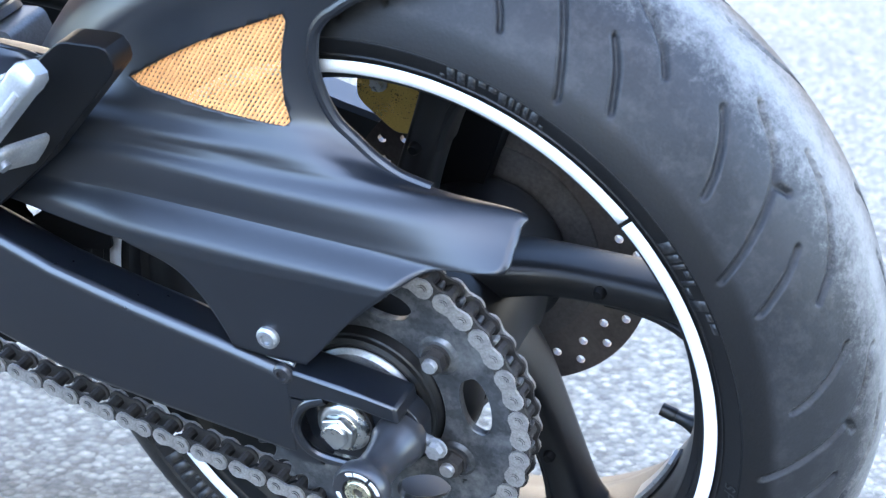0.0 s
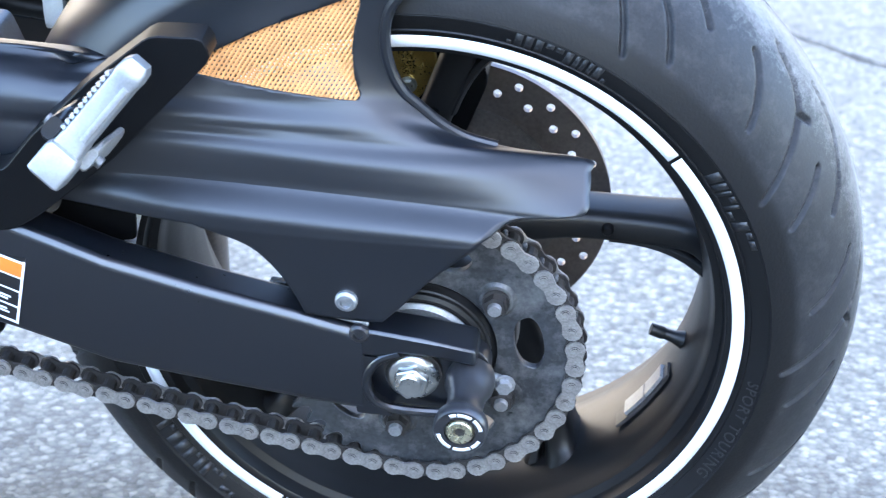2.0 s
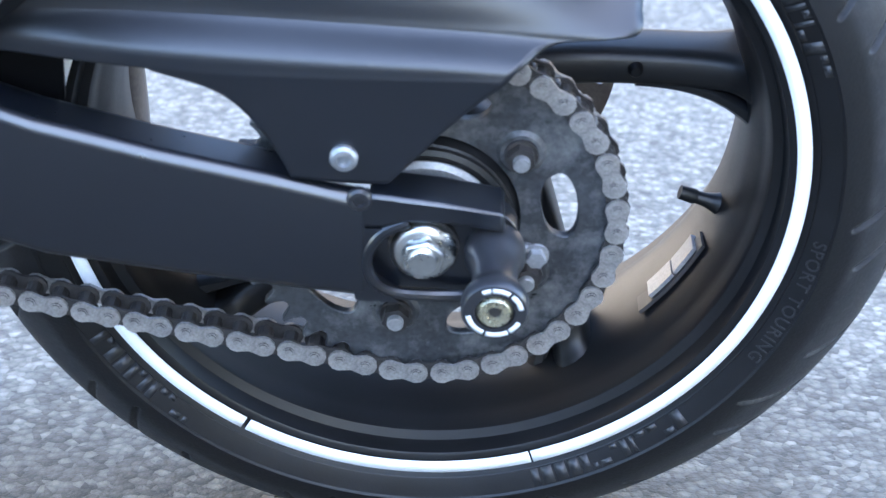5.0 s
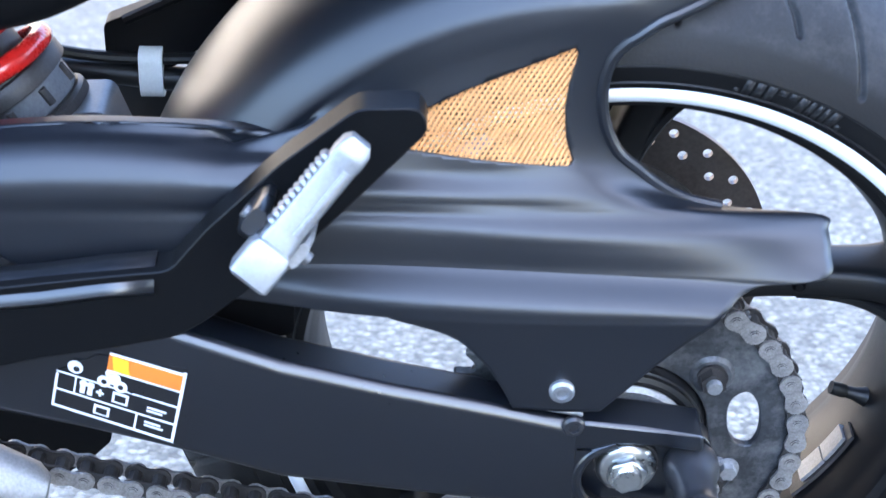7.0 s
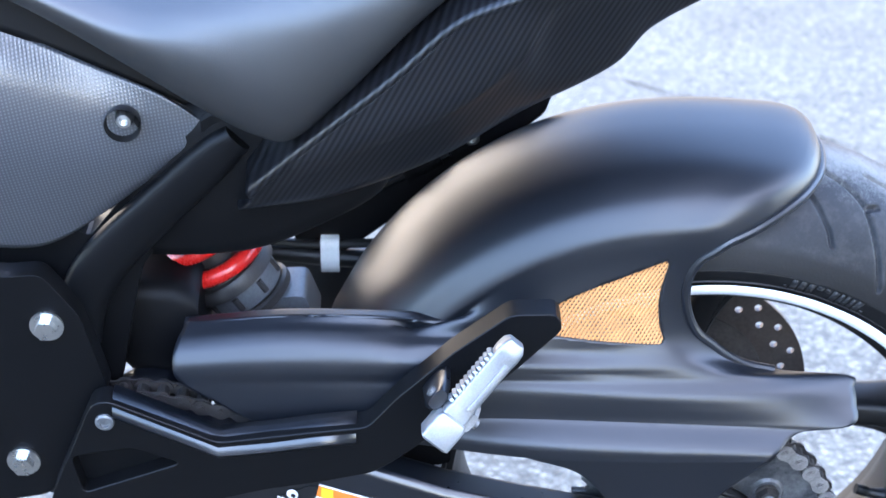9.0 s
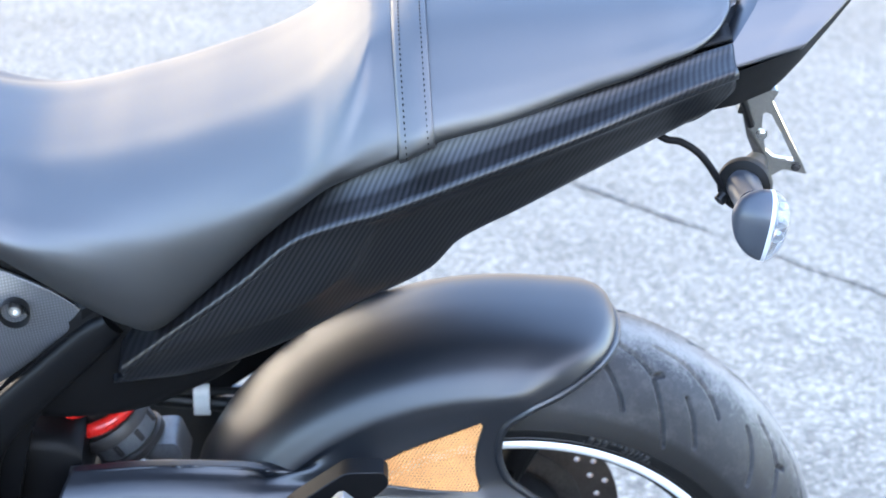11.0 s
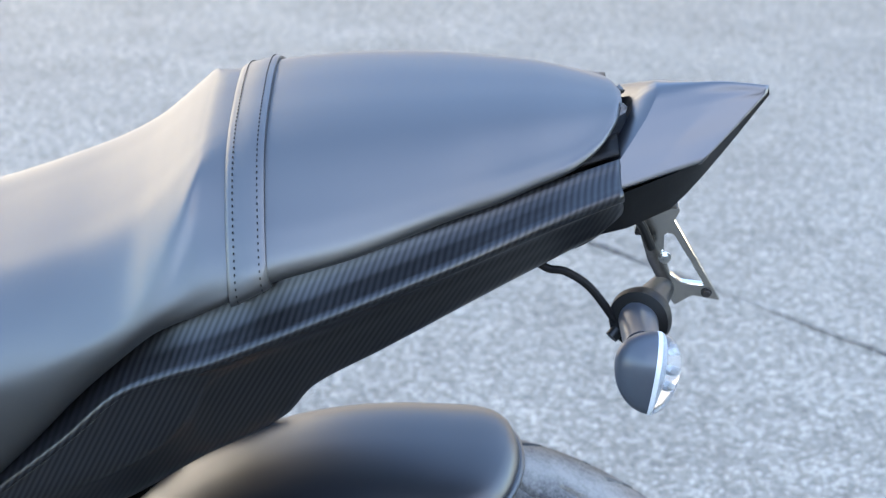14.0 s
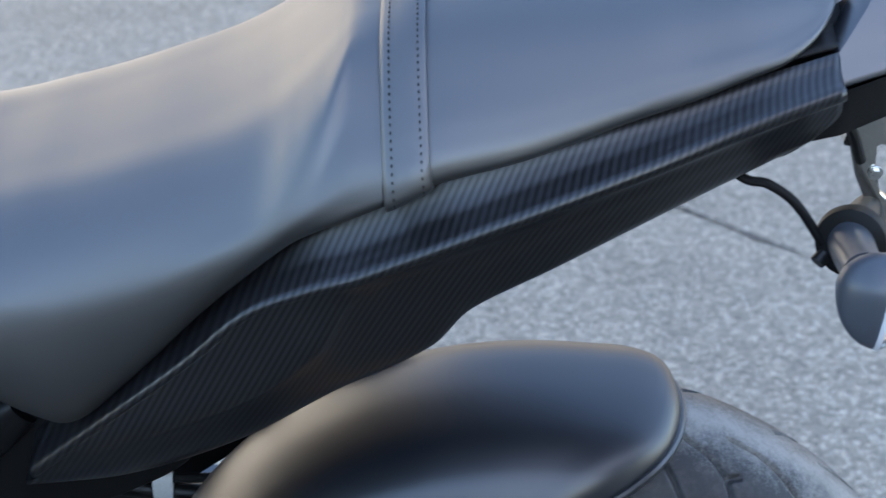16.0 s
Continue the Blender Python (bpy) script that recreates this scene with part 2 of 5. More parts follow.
def asphalt():
    m = bpy.data.materials.new("worn_grey_asphalt")
    m.use_nodes = True
    n, l = m.node_tree.nodes, m.node_tree.links
    b = n["Principled BSDF"]
    co = n.new("ShaderNodeTexCoord")
    v = n.new("ShaderNodeTexVoronoi")
    v.inputs["Scale"].default_value = 120
    v2 = n.new("ShaderNodeTexVoronoi")
    v2.inputs["Scale"].default_value = 330
    big = n.new("ShaderNodeTexNoise")
    big.inputs["Scale"].default_value, big.inputs["Detail"].default_value = 2.2, 8
    mid = n.new("ShaderNodeTexNoise")
    mid.inputs["Scale"].default_value, mid.inputs["Detail"].default_value = 40, 6
    for q in (v, v2, big, mid):
        l.new(co.outputs["Object"], q.inputs["Vector"])
    hsv = n.new("ShaderNodeSeparateColor")
    l.new(v.outputs["Color"], hsv.inputs[0])
    r1 = n.new("ShaderNodeValToRGB")
    e = r1.color_ramp.elements
    e[0].position, e[0].color = 0.0, (0.150, 0.137, 0.112, 1)
    e[1].position, e[1].color = 1.0, (0.40, 0.370, 0.305, 1)
    k = e.new(0.6)
    k.color = (0.255, 0.235, 0.193, 1)
    l.new(hsv.outputs[0], r1.inputs[0])
    dk = n.new("ShaderNodeMapRange")
    dk.inputs[1].default_value, dk.inputs[2].default_value = 0.25, 0.75
    dk.inputs[3].default_value, dk.inputs[4].default_value = 0.8, 1.12
    l.new(big.outputs["Fac"], dk.inputs[0])
    dm = n.new("ShaderNodeMapRange")
    dm.inputs[1].default_value, dm.inputs[2].default_value = 0.3, 0.7
    dm.inputs[3].default_value, dm.inputs[4].default_value = 0.86, 1.12
    l.new(mid.outputs["Fac"], dm.inputs[0])
    gap = n.new("ShaderNodeMapRange")
    gap.inputs[1].default_value, gap.inputs[2].default_value = 0.0, 0.75
    gap.inputs[3].default_value, gap.inputs[4].default_value = 1.08, 0.62
    l.new(v.outputs["Distance"], gap.inputs[0])
    p = n.new("ShaderNodeMath")
    p.operation = 'MULTIPLY'
    l.new(dk.outputs[0], p.inputs[0])
    l.new(dm.outputs[0], p.inputs[1])
    p2 = n.new("ShaderNodeMath")
    p2.operation = 'MULTIPLY'
    l.new(p.outputs[0], p2.inputs[0])
    l.new(gap.outputs[0], p2.inputs[1])
    s = n.new("ShaderNodeVectorMath")
    s.operation = 'SCALE'
    l.new(r1.outputs[0], s.inputs[0])
    l.new(p2.outputs[0], s.inputs["Scale"])
    # brownish shade on the motorcycle's near side, painted into the asphalt's colour
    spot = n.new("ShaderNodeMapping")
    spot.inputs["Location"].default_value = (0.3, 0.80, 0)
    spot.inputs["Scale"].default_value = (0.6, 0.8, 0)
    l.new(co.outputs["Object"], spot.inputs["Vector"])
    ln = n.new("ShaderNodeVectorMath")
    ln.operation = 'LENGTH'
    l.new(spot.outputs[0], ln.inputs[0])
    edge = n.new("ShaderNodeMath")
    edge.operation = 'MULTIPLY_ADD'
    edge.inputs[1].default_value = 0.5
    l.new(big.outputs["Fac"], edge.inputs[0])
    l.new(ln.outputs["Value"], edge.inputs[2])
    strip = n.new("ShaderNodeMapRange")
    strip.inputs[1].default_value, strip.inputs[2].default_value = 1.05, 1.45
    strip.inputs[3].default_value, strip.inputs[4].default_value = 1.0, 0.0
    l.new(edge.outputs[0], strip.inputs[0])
    shaded = n.new("ShaderNodeMix")
    shaded.data_type, shaded.blend_type = 'RGBA', 'MULTIPLY'
    shaded.inputs["B"].default_value = (0.46, 0.44, 0.41, 1)
    l.new(strip.outputs[0], shaded.inputs["Factor"])
    l.new(s.outputs[0], shaded.inputs["A"])
    l.new(shaded.outputs["Result"], b.inputs["Base Color"])
    b.inputs["Roughness"].default_value = 0.85
    h = n.new("ShaderNodeMath")
    h.operation = 'MULTIPLY_ADD'
    h.inputs[1].default_value = 0.4
    l.new(v2.outputs["Distance"], h.inputs[0])
    l.new(v.outputs["Distance"], h.inputs[2])
    k = n.new("ShaderNodeBump")
    k.invert = True
    k.inputs["Strength"].default_value, k.inputs["Distance"].default_value = 0.7, 0.004
    l.new(h.outputs[0], k.inputs["Height"])
    l.new(k.outputs[0], b.inputs["Normal"])
    return m


ASPHALT = asphalt()
PLASTER = mat("cream_render", (0.78, 0.70, 0.59), 0.9, 0, 0.06, 60, 0.6, 0.2, 0.03)
STUCCO = mat("grey_brown_render", (0.27, 0.245, 0.215), 0.9, 0, 0.15, 60, 0.8, 0.2, 0.03)
BRICK = mat("dark_wall", (0.10, 0.085, 0.075), 0.9, 0, 0.3, 60, 2.0, 0.2, 0.03)
CRACK = mat("dirt_filled_crack", (0.045, 0.043, 0.040), 0.9, 0, 0.6, 300, 30, 0.5, 0.05)


# ---- mesh helpers ----
def part(name, bm, material, parent=None, label="", angle=35):
    """Links a bmesh as one mesh object under a thing or a part."""
    me = bpy.data.meshes.new(name)
    if isinstance(bm, bmesh.types.BMesh):
        bmesh.ops.recalc_face_normals(bm, faces=bm.faces)
        bm.to_mesh(me)
        bm.free()
    else:
        me.from_pydata(*bm)
    me.shade_smooth()
    me.set_sharp_from_angle(angle=radians(angle))
    me.materials.append(material)
    ob = new(name, me)
    ob.parent = parent
    if label:
        ob["label"] = label
    return ob


def again(ob, parent, m=None, name=None):
    """One more part on the same mesh."""
    o = new(name or ob.name.split(".")[0], ob.data)
    o.parent = parent
    if m is not None:
        o.matrix_basis = m
    if "label" in ob:
        o["label"] = ob["label"]
    return o


def bevel(ob, width, segments=2, angle=40):
    b = ob.modifiers.new("bevel", 'BEVEL')
    b.width, b.segments, b.limit_method, b.angle_limit = width, segments, 'ANGLE', radians(angle)
    b.harden_normals = False
    return ob


def thicken(ob, t, offset=-1):
    s = ob.modifiers.new("thickness", 'SOLIDIFY')
    s.thickness, s.offset = t, offset
    return ob


def spline(pts, n):
    """Catmull-Rom curve through pts, n samples evenly along its chord length."""
    p = np.array(pts, float)
    if len(p) == 2:
        return p[0] + np.linspace(0, 1, n)[:, None] * (p[1] - p[0])
    d = np.linalg.norm(np.diff(p, axis=0), axis=1)
    t = np.concatenate([[0], np.cumsum(d)])
    t /= t[-1]
    m = np.zeros_like(p)
    m[1:-1] = (p[2:] - p[:-2]) / (t[2:] - t[:-2])[:, None]
    m[0] = (p[1] - p[0]) / (t[1] - t[0])
    m[-1] = (p[-1] - p[-2]) / (t[-1] - t[-2])
    s = np.linspace(0, 1, n)
    i = np.clip(np.searchsorted(t, s, side='right') - 1, 0, len(p) - 2)
    h = (t[i + 1] - t[i])
    u = ((s - t[i]) / h)[:, None]
    h = h[:, None]
    return ((2 * u**3 - 3 * u**2 + 1) * p[i] + (u**3 - 2 * u**2 + u) * h * m[i] + (3 * u**2 - 2 * u**3) * p[i + 1] + (u**3 - u**2) * h * m[i + 1])


def blend(rows, nv, chord=()):
    """Catmull-Rom across rows of equal length, by the rows' own index; the rows in chord lie close to others and slow it."""
    r = np.array(rows)
    k = len(r)
    m = np.zeros_like(r)
    m[1:-1] = (r[2:] - r[:-2]) / 2
    m[0], m[-1] = r[1] - r[0], r[-1] - r[-2]
    left = right = m
    if len(chord):
        d = np.linalg.norm(np.diff(r, axis=0), axis=2, keepdims=True) + 1e-6
        left, right = m.copy(), m.copy()
        slope = (np.diff(r, axis=0)[:-1] / d[:-1] * d[1:] + np.diff(r, axis=0)[1:] / d[1:] * d[:-1]) / (d[1:] + d[:-1])
        for i in chord:
            left[i], right[i] = slope[i - 1] * d[i - 1], slope[i - 1] * d[i]
    out = []
    for s in np.linspace(0, k - 1, nv):
        i = min(int(s), k - 2)
        u = s - i
        out.append((2 * u**3 - 3 * u**2 + 1) * r[i] + (u**3 - 2 * u**2 + u) * right[i] + (3 * u**2 - 2 * u**3) * r[i + 1] + (u**3 - u**2) * left[i + 1])
    return np.array(out)


def sheet(rows, nu, nv):
    return blend([spline(r, nu) for r in rows], nv)


def add_grid(bm, g, close_v=False, close_u=False, caps=False):
    nv, nu = g.shape[:2]
    v = [[bm.verts.new(g[j, i]) for i in range(nu)] for j in range(nv)]
    for j in range(nv if close_v else nv - 1):
        for i in range(nu if close_u else nu - 1):
            a, b = v[j], v[(j + 1) % nv]
            bm.faces.new((a[i], a[(i + 1) % nu], b[(i + 1) % nu], b[i]))
    if caps:
        if close_u:
            bm.faces.new(v[0])
            bm.faces.new(v[-1])
        else:
            bm.faces.new([v[j][0] for j in range(nv)])
            bm.faces.new([v[j][-1] for j in range(nv)])
    return bm


def grid(g, **kw):
    return add_grid(bmesh.new(), g, **kw)


AX = 0.31                                                   # height of the rear axle


def revolve(profile, n=96, bm=None, closed=False, x=0.0, z=AX, a0=0.0, a1=360.0, smooth=0):
    """A profile of (radius, y) turned about the axle's line."""
    bm = bm or bmesh.new()
    p = np.array(profile, float)
    if smooth:
        p = spline(p, smooth)
    full = abs(a1 - a0) >= 360
    th = np.radians(np.linspace(a0, a1, n, endpoint=not full))
    g = np.stack([np.stack([x + p[:, 0] * math.cos(t), p[:, 1], z + p[:, 0] * math.sin(t)], 1) for t in th])
    return add_grid(bm, g, close_v=full, close_u=closed, caps=closed and not full)


def ring_section(c, a, b, n=12, power=2.0, up=(0, 0, 1), side=(0, 1, 0)):
    """A rounded-box ring round c: half sizes a along side and b along up."""
    t = np.linspace(0, 2 * math.pi, n, endpoint=False)
    ca, sa = np.cos(t), np.sin(t)
    e = 2.0 / power
    return np.array(c) + np.outer(np.sign(ca) * abs(ca)**e * a, side) + np.outer(np.sign(sa) * abs(sa)**e * b, up)


def tube(pts, r, n=10, bm=None, smooth=0, radii=None):
    bm = bm or bmesh.new()
    p = spline(pts, smooth) if smooth else np.array(pts, float)
    rr = np.interp(np.linspace(0, 1, len(p)), np.linspace(0, 1, len(radii)), radii) if radii else np.full(len(p), r)
    d = np.gradient(p, axis=0)
    d /= np.linalg.norm(d, axis=1)[:, None]
    ref = np.array([0, 0, 1.0]) if abs(d[0][2]) < 0.9 else np.array([1.0, 0, 0])
    s = np.cross(d[0], ref)
    rings = []
    for i in range(len(p)):
        s = s - d[i] * np.dot(s, d[i])
        s /= np.linalg.norm(s)
        rings.append(ring_section(p[i], rr[i], rr[i], n, 2, np.cross(d[i], s), s))
    return add_grid(bm, np.array(rings), close_u=True, caps=True)


def rod(p0, p1, r, n=16, bm=None, r2=None):
    return tube([p0, p1], r, n, bm, radii=[r, r if r2 is None else r2])


def plate(loops, y0, y1, bm=None):
    """A flat plate across y with holes: loops of (x, z), the first the outline."""
    bm = bm or bmesh.new()
    edges = []
    for lp in loops:
        v = [bm.verts.new((x, y0, z)) for x, z in lp]
        edges += [bm.edges.new((v[i], v[(i + 1) % len(v)])) for i in range(len(v))]
    got = bmesh.ops.triangle_fill(bm, edges=edges, use_beauty=True)
    faces = [f for f in got["geom"] if isinstance(f, bmesh.types.BMFace)]
    ext = bmesh.ops.extrude_face_region(bm, geom=faces)
    bmesh.ops.translate(bm, vec=(0, y1 - y0, 0), verts=[v for v in ext["geom"] if isinstance(v, bmesh.types.BMVert)])
    return bm


def circle(x, z, r, n=24, a=0.0):
    return [(x + r * math.cos(a + 2 * math.pi * i / n), z + r * math.sin(a + 2 * math.pi * i / n)) for i in range(n)]


def rounded(pts, r, n=4):
    """A polygon of (x, z) with rounded corners."""
    out = []
    k = len(pts)
    for i in range(k):
        p, a, b = (np.array(pts[j % k], float) for j in (i, i - 1, i + 1))
        da, db = a - p, b - p
        la, lb = np.linalg.norm(da), np.linalg.norm(db)
        q = min(r, la * 0.45, lb * 0.45)
        s, e = p + da / la * q, p + db / lb * q
        for u in np.linspace(0, 1, n):
            w = (1 - u)**2 * s + 2 * u * (1 - u) * p + u * u * e
            out.append((float(w[0]), float(w[1])))
    return out


def bolt_head(c, r, h, sides=6, flange=1.35, turn=0.0):
    """A hexagon bolt head on a flange, facing the left side (-y)."""
    x, y, z = c
    bm = plate([circle(x, z, r * flange, 24)], y, y - h * 0.25)
    return plate([circle(x, z, r, sides, turn)], y - h * 0.25, y - h, bm)


def socket_head(c, r, h):
    x, y, z = c
    bm = revolve([(0.0001, y - h * 0.6), (r * 0.45, y - h * 0.6), (r * 0.5, y - h), (r * 0.8, y - h * 0.95), (r, y - h * 0.6), (r, y)], 24, x=x, z=z)
    return bm


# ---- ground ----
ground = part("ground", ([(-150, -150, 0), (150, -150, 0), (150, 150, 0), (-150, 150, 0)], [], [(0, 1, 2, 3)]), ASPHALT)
tagged(ground, "worn light grey asphalt with a brown shade painted beside the motorcycle", "ground", kind="structure")
rng = random.Random(3)
bm = bmesh.new()
prev = None
for i in range(320):
    x = 0.05 + i * 0.011
    y = 2.595 - 1.225 * x - 0.055 * x * x + 0.018 * noise.noise((x * 9, 0, 0)) + 0.014 * noise.noise((x * 30, 5, 0)) + 0.012 * noise.noise((x * 75, 9, 0))
    w = (0.0015 + 0.034 * max(0, noise.noise((x * 9, 3, 0)) + 0.26) * (0.45 + rng.random()) + 0.012 * rng.random()**3) * min(1.0, 0.45 + 0.55 * max(x - 0.7, 0))
    pair = (bm.verts.new((x, y - w, 0.003)), bm.verts.new((x, y + w, 0.003)))
    if prev:
        bm.faces.new((prev[0], pair[0], pair[1], prev[1]))
    prev = pair
crack = part("ground_crack", bm, CRACK)
tagged(crack, "dark irregular dirt filled crack across the asphalt", "crack", kind="structure")

# plain added walls, never in view: they close the place, shade it, shape reflections
def unseen_wall(name, y, height, x0, x1, material, label):
    d = 0.4 if y > 0 else -0.4
    w = part(name, ([(x, y + q, z) for x in (x0, x1) for q in (0, d) for z in (0, height)], [], [(0, 1, 5, 4), (2, 6, 7, 3), (0, 2, 3, 1), (4, 5, 7, 6), (1, 3, 7, 5)]), material)
    return tagged(w, label, "wall", kind="structure")


# added out of view, mid-toned to dim reflections on the fender's crown
unseen_wall("wall_north", 8.0, 4.6, -2.4, 9.0, STUCCO, "plain grey brown rendered wall added unseen to dim reflections")
# added out of view: catches the sun and reflects cream in the fender
unseen_wall("wall_north_west", 8.0, 7.5, -30, -2.4, PLASTER, "plain pale cream rendered wall added unseen for its warm reflection")
unseen_wall("shade_wall_south_east", -12.0, 19.3, 5.5, 30.0, BRICK, "plain dark brick wall added unseen to shade the motorcycle")
# added out of view to darken the flanks' low reflections
unseen_wall("wall_south", -7.0, 1.6, -30, 1.0, BRICK, "plain dark wall added unseen behind the viewer to darken reflections")

# ---- the motorcycle, leaning on its left side ----
bike = new("motorcycle")
bike.matrix_world = pose(0, 0, 0.008, LEAN, 0, 0)
tagged(bike, "matt black motorcycle leaning on its side stand", "motorcycle")

# ---- rear tyre with cut tread ----
def tyre_mesh():
    rho, base, edge = 0.095, 0.2195, radians(73)
    na, nt = 151, 1320
    a = np.linspace(-edge, edge, na)
    side = np.array([(0.2215, 0.074), (0.228, 0.080), (0.2345, 0.0835), (0.240, 0.0862), (0.2448, 0.0883)])
    prof_r = np.concatenate([side[:, 0], (base + rho * np.cos(a)), side[::-1, 0]])
    prof_y = np.concatenate([-side[:, 1], rho * np.sin(a), side[::-1, 1]])
    th = np.linspace(0, 2 * math.pi, nt, endpoint=False)
    T, A = np.meshgrid(np.degrees(th), np.degrees(a), indexing='ij')
    per = 360 / 11
    depth = np.zeros_like(T)
    # one repeat of the cut slashes: degrees round the wheel, degrees from the crown
    lines = [[(23.0, 13), (22.2, 15.5), (18.7, 20.7), (16.8, 25), (15.2, 30.3), (13.8, 37), (12.5, 43.8), (10.6, 54), (8.7, 64.9)], [(15.2, 30.3), (13.3, 27.2)], [(25.7, 27.5), (24.2, 32), (22.9, 36.7), (20.5, 47.3), (19.5, 53.7)],
             [(15.0, 8.9), (10.3, 11.6), (8.0, 14.5), (6.1, 18.2), (4.0, 22.5), (2.2, 26.9), (0.1, 34.7)], [(7.4, 34.5), (6.2, 39), (4.9, 44.1), (2.2, 57.3)]]
    mm = rho * math.pi / 180
    for half, shift in ((-1, 19.0), (1, 19.0 + per / 2)):
        aa = A * half
        t0 = np.mod(T - shift, per)
        for ln in lines:
            for (ta, sa), (tb, sb) in zip(ln[:-1], ln[1:]):
                for k in (-per, 0, per, 2 * per):
                    rr = 0.29 * math.pi / 180
                    px, py = (t0 + k - ta) * rr, (aa - sa) * mm
                    dx, dy = (tb - ta) * rr, (sb - sa) * mm
                    u = np.clip((px * dx + py * dy) / (dx * dx + dy * dy), 0, 1)
                    d = np.hypot(px - u * dx, py - u * dy)
                    depth = np.maximum(depth, np.clip((0.0025 - d) / 0.0010, 0, 1) * 0.0036)
    ns = len(side)
    full = np.zeros((nt, na + 2 * ns))
    full[:, ns:-ns] = depth
    nr = np.concatenate([np.zeros(ns), np.cos(a), np.zeros(ns)])
    ny = np.concatenate([np.zeros(ns), np.sin(a), np.zeros(ns)])
    R = prof_r[None] - full * nr[None]
    Y = prof_y[None] - full * ny[None]
    n = R.shape[1]
    V = np.stack([R * np.cos(th)[:, None], Y, AX + R * np.sin(th)[:, None]], 2).reshape(-1, 3)
    i, j = np.meshgrid(np.arange(nt), np.arange(n - 1), indexing='ij')
    i2 = (i + 1) % nt
    F = np.stack([i * n + j, i2 * n + j, i2 * n + j + 1, i * n + j + 1], 2).reshape(-1, 4)
    return V.tolist(), [], F.tolist()


tyre = part("tyre", tyre_mesh(), RUBBER, bike, "worn road tyre with scuffed tread", 60)
bm = bmesh.new()
for s in (-1, 1):
    revolve([(0.222, s * 0.0755), (0.228, s * 0.0815), (0.2345, s * 0.0850), (0.2402, s * 0.0875), (0.2455, s * 0.0895), (0.2475, s * 0.0885)], 160, bm)
part("sidewall", bm, WALL, tyre, "black sidewall")
bm = bmesh.new()
for r, y in ((0.2325, -0.0846), (0.2468, -0.0897), (0.2262, -0.0802)):
    revolve([(r - 0.0008, y), (r, y - 0.0007), (r + 0.0008, y)], 160, bm)
part("bead_ring", bm, WALL, tyre)


def ring_text(words, a_mid, r_mid, size, material, name, inward=False):
    """Raised moulded letters that follow the sidewall; the letters' tops point away from the axle."""
    cu = bpy.data.curves.new("letters", 'FONT')
    cu.body, cu.size, cu.align_x, cu.align_y, cu.extrude = words, size, 'CENTER', 'CENTER', 0.0009
    cu.space_character = 1.15
    tmp = new("letters", cu)
    me = bpy.data.meshes.new_from_object(tmp.evaluated_get(bpy.context.evaluated_depsgraph_get()))
    bpy.data.objects.remove(tmp)
    bpy.data.curves.remove(cu)
    for v in me.vertices:
        x, y, z = v.co
        r = r_mid + (-y if inward else y)
        ang = radians(a_mid) + (x if inward else -x) / r_mid
        v.co = (r * math.cos(ang), -0.0872 + (r_mid - r) * 0.42 - z, AX + r * math.sin(ang))
    me.materials.append(material)
    me.name = name
    ob = new(name, me)
    ob.parent = tyre
    return ob


ring_text("SPORT TOURING", -19, 0.2405, 0.0112, MOULD, "moulded_lettering")
# the maker's marks as plain raised bars of uneven width
mr = random.Random(8)
for a_mid, count in ((60, 12), (20, 9), (-72, 14), (-150, 12), (160, 12)):
    a = radians(a_mid)
    for k in range(count):
        wide = mr.choice((0.0030, 0.0050, 0.0075)) / 0.24
        lo, hi = mr.choice(((0.2335, 0.2448), (0.2335, 0.2448), (0.2335, 0.2372), (0.2408, 0.2448)))
        rows = [[(r * math.cos(a + q * wide), -0.0869 + (0.239 - r) * 0.42, AX + r * math.sin(a + q * wide)) for q in (0, 0.5, 1)] for r in (lo, hi)]
        a += wide + 0.0020 / 0.24
        thicken(part("moulded_bar", grid(np.array(rows)), MOULD, tyre), 0.0008, 0)

# ---- rear wheel ----
rim_profile = [(0.2305, -0.0800), (0.2300, -0.0815), (0.2170, -0.0808), (0.2152, -0.0795), (0.2140, -0.0720), (0.2128, -0.0690), (0.2072, -0.0660), (0.2058, -0.0630), (0.2050, -0.0540), (0.2030, -0.0480), (0.1985, -0.0340), (0.1970, -0.020), (0.1960, 0.0),
               (0.1975, 0.030), (0.2040, 0.050), (0.2130, 0.066), (0.2155, 0.0785), (0.2170, 0.0805), (0.2300, 0.0815), (0.2305, 0.0800), (0.2230, 0.072), (0.2080, 0.040), (0.203, 0.0), (0.2080, -0.040), (0.2230, -0.072)]
wheel = part("rear_wheel_rim", revolve(rim_profile, 160, closed=True), RIM, bike, "satin black cast rim")
for a0, a1 in ((-71.0, 40.8), (41.6, 128.0), (128.6, 238.4), (239.2, 288.6)):
    bm = revolve([(0.2195, -0.0832), (0.2282, -0.0838)], 60, a0=a0, a1=a1)
    thicken(part("rim_tape", bm, TAPE, wheel, "white reflective tape strip"), 0.0009, 0)
# hub and cush drive carrier
part("hub", revolve([(0.001, -0.10), (0.038, -0.10), (0.044, -0.092), (0.046, -0.075), (0.064, -0.068), (0.067, -0.05), (0.064, 0.03), (0.060, 0.045), (0.064, 0.066), (0.062, 0.074), (0.03, 0.078), (0.001, 0.078)], 64), RIM, wheel)


OFF = 0.0475                                                 # the spokes run past the axle, not through it


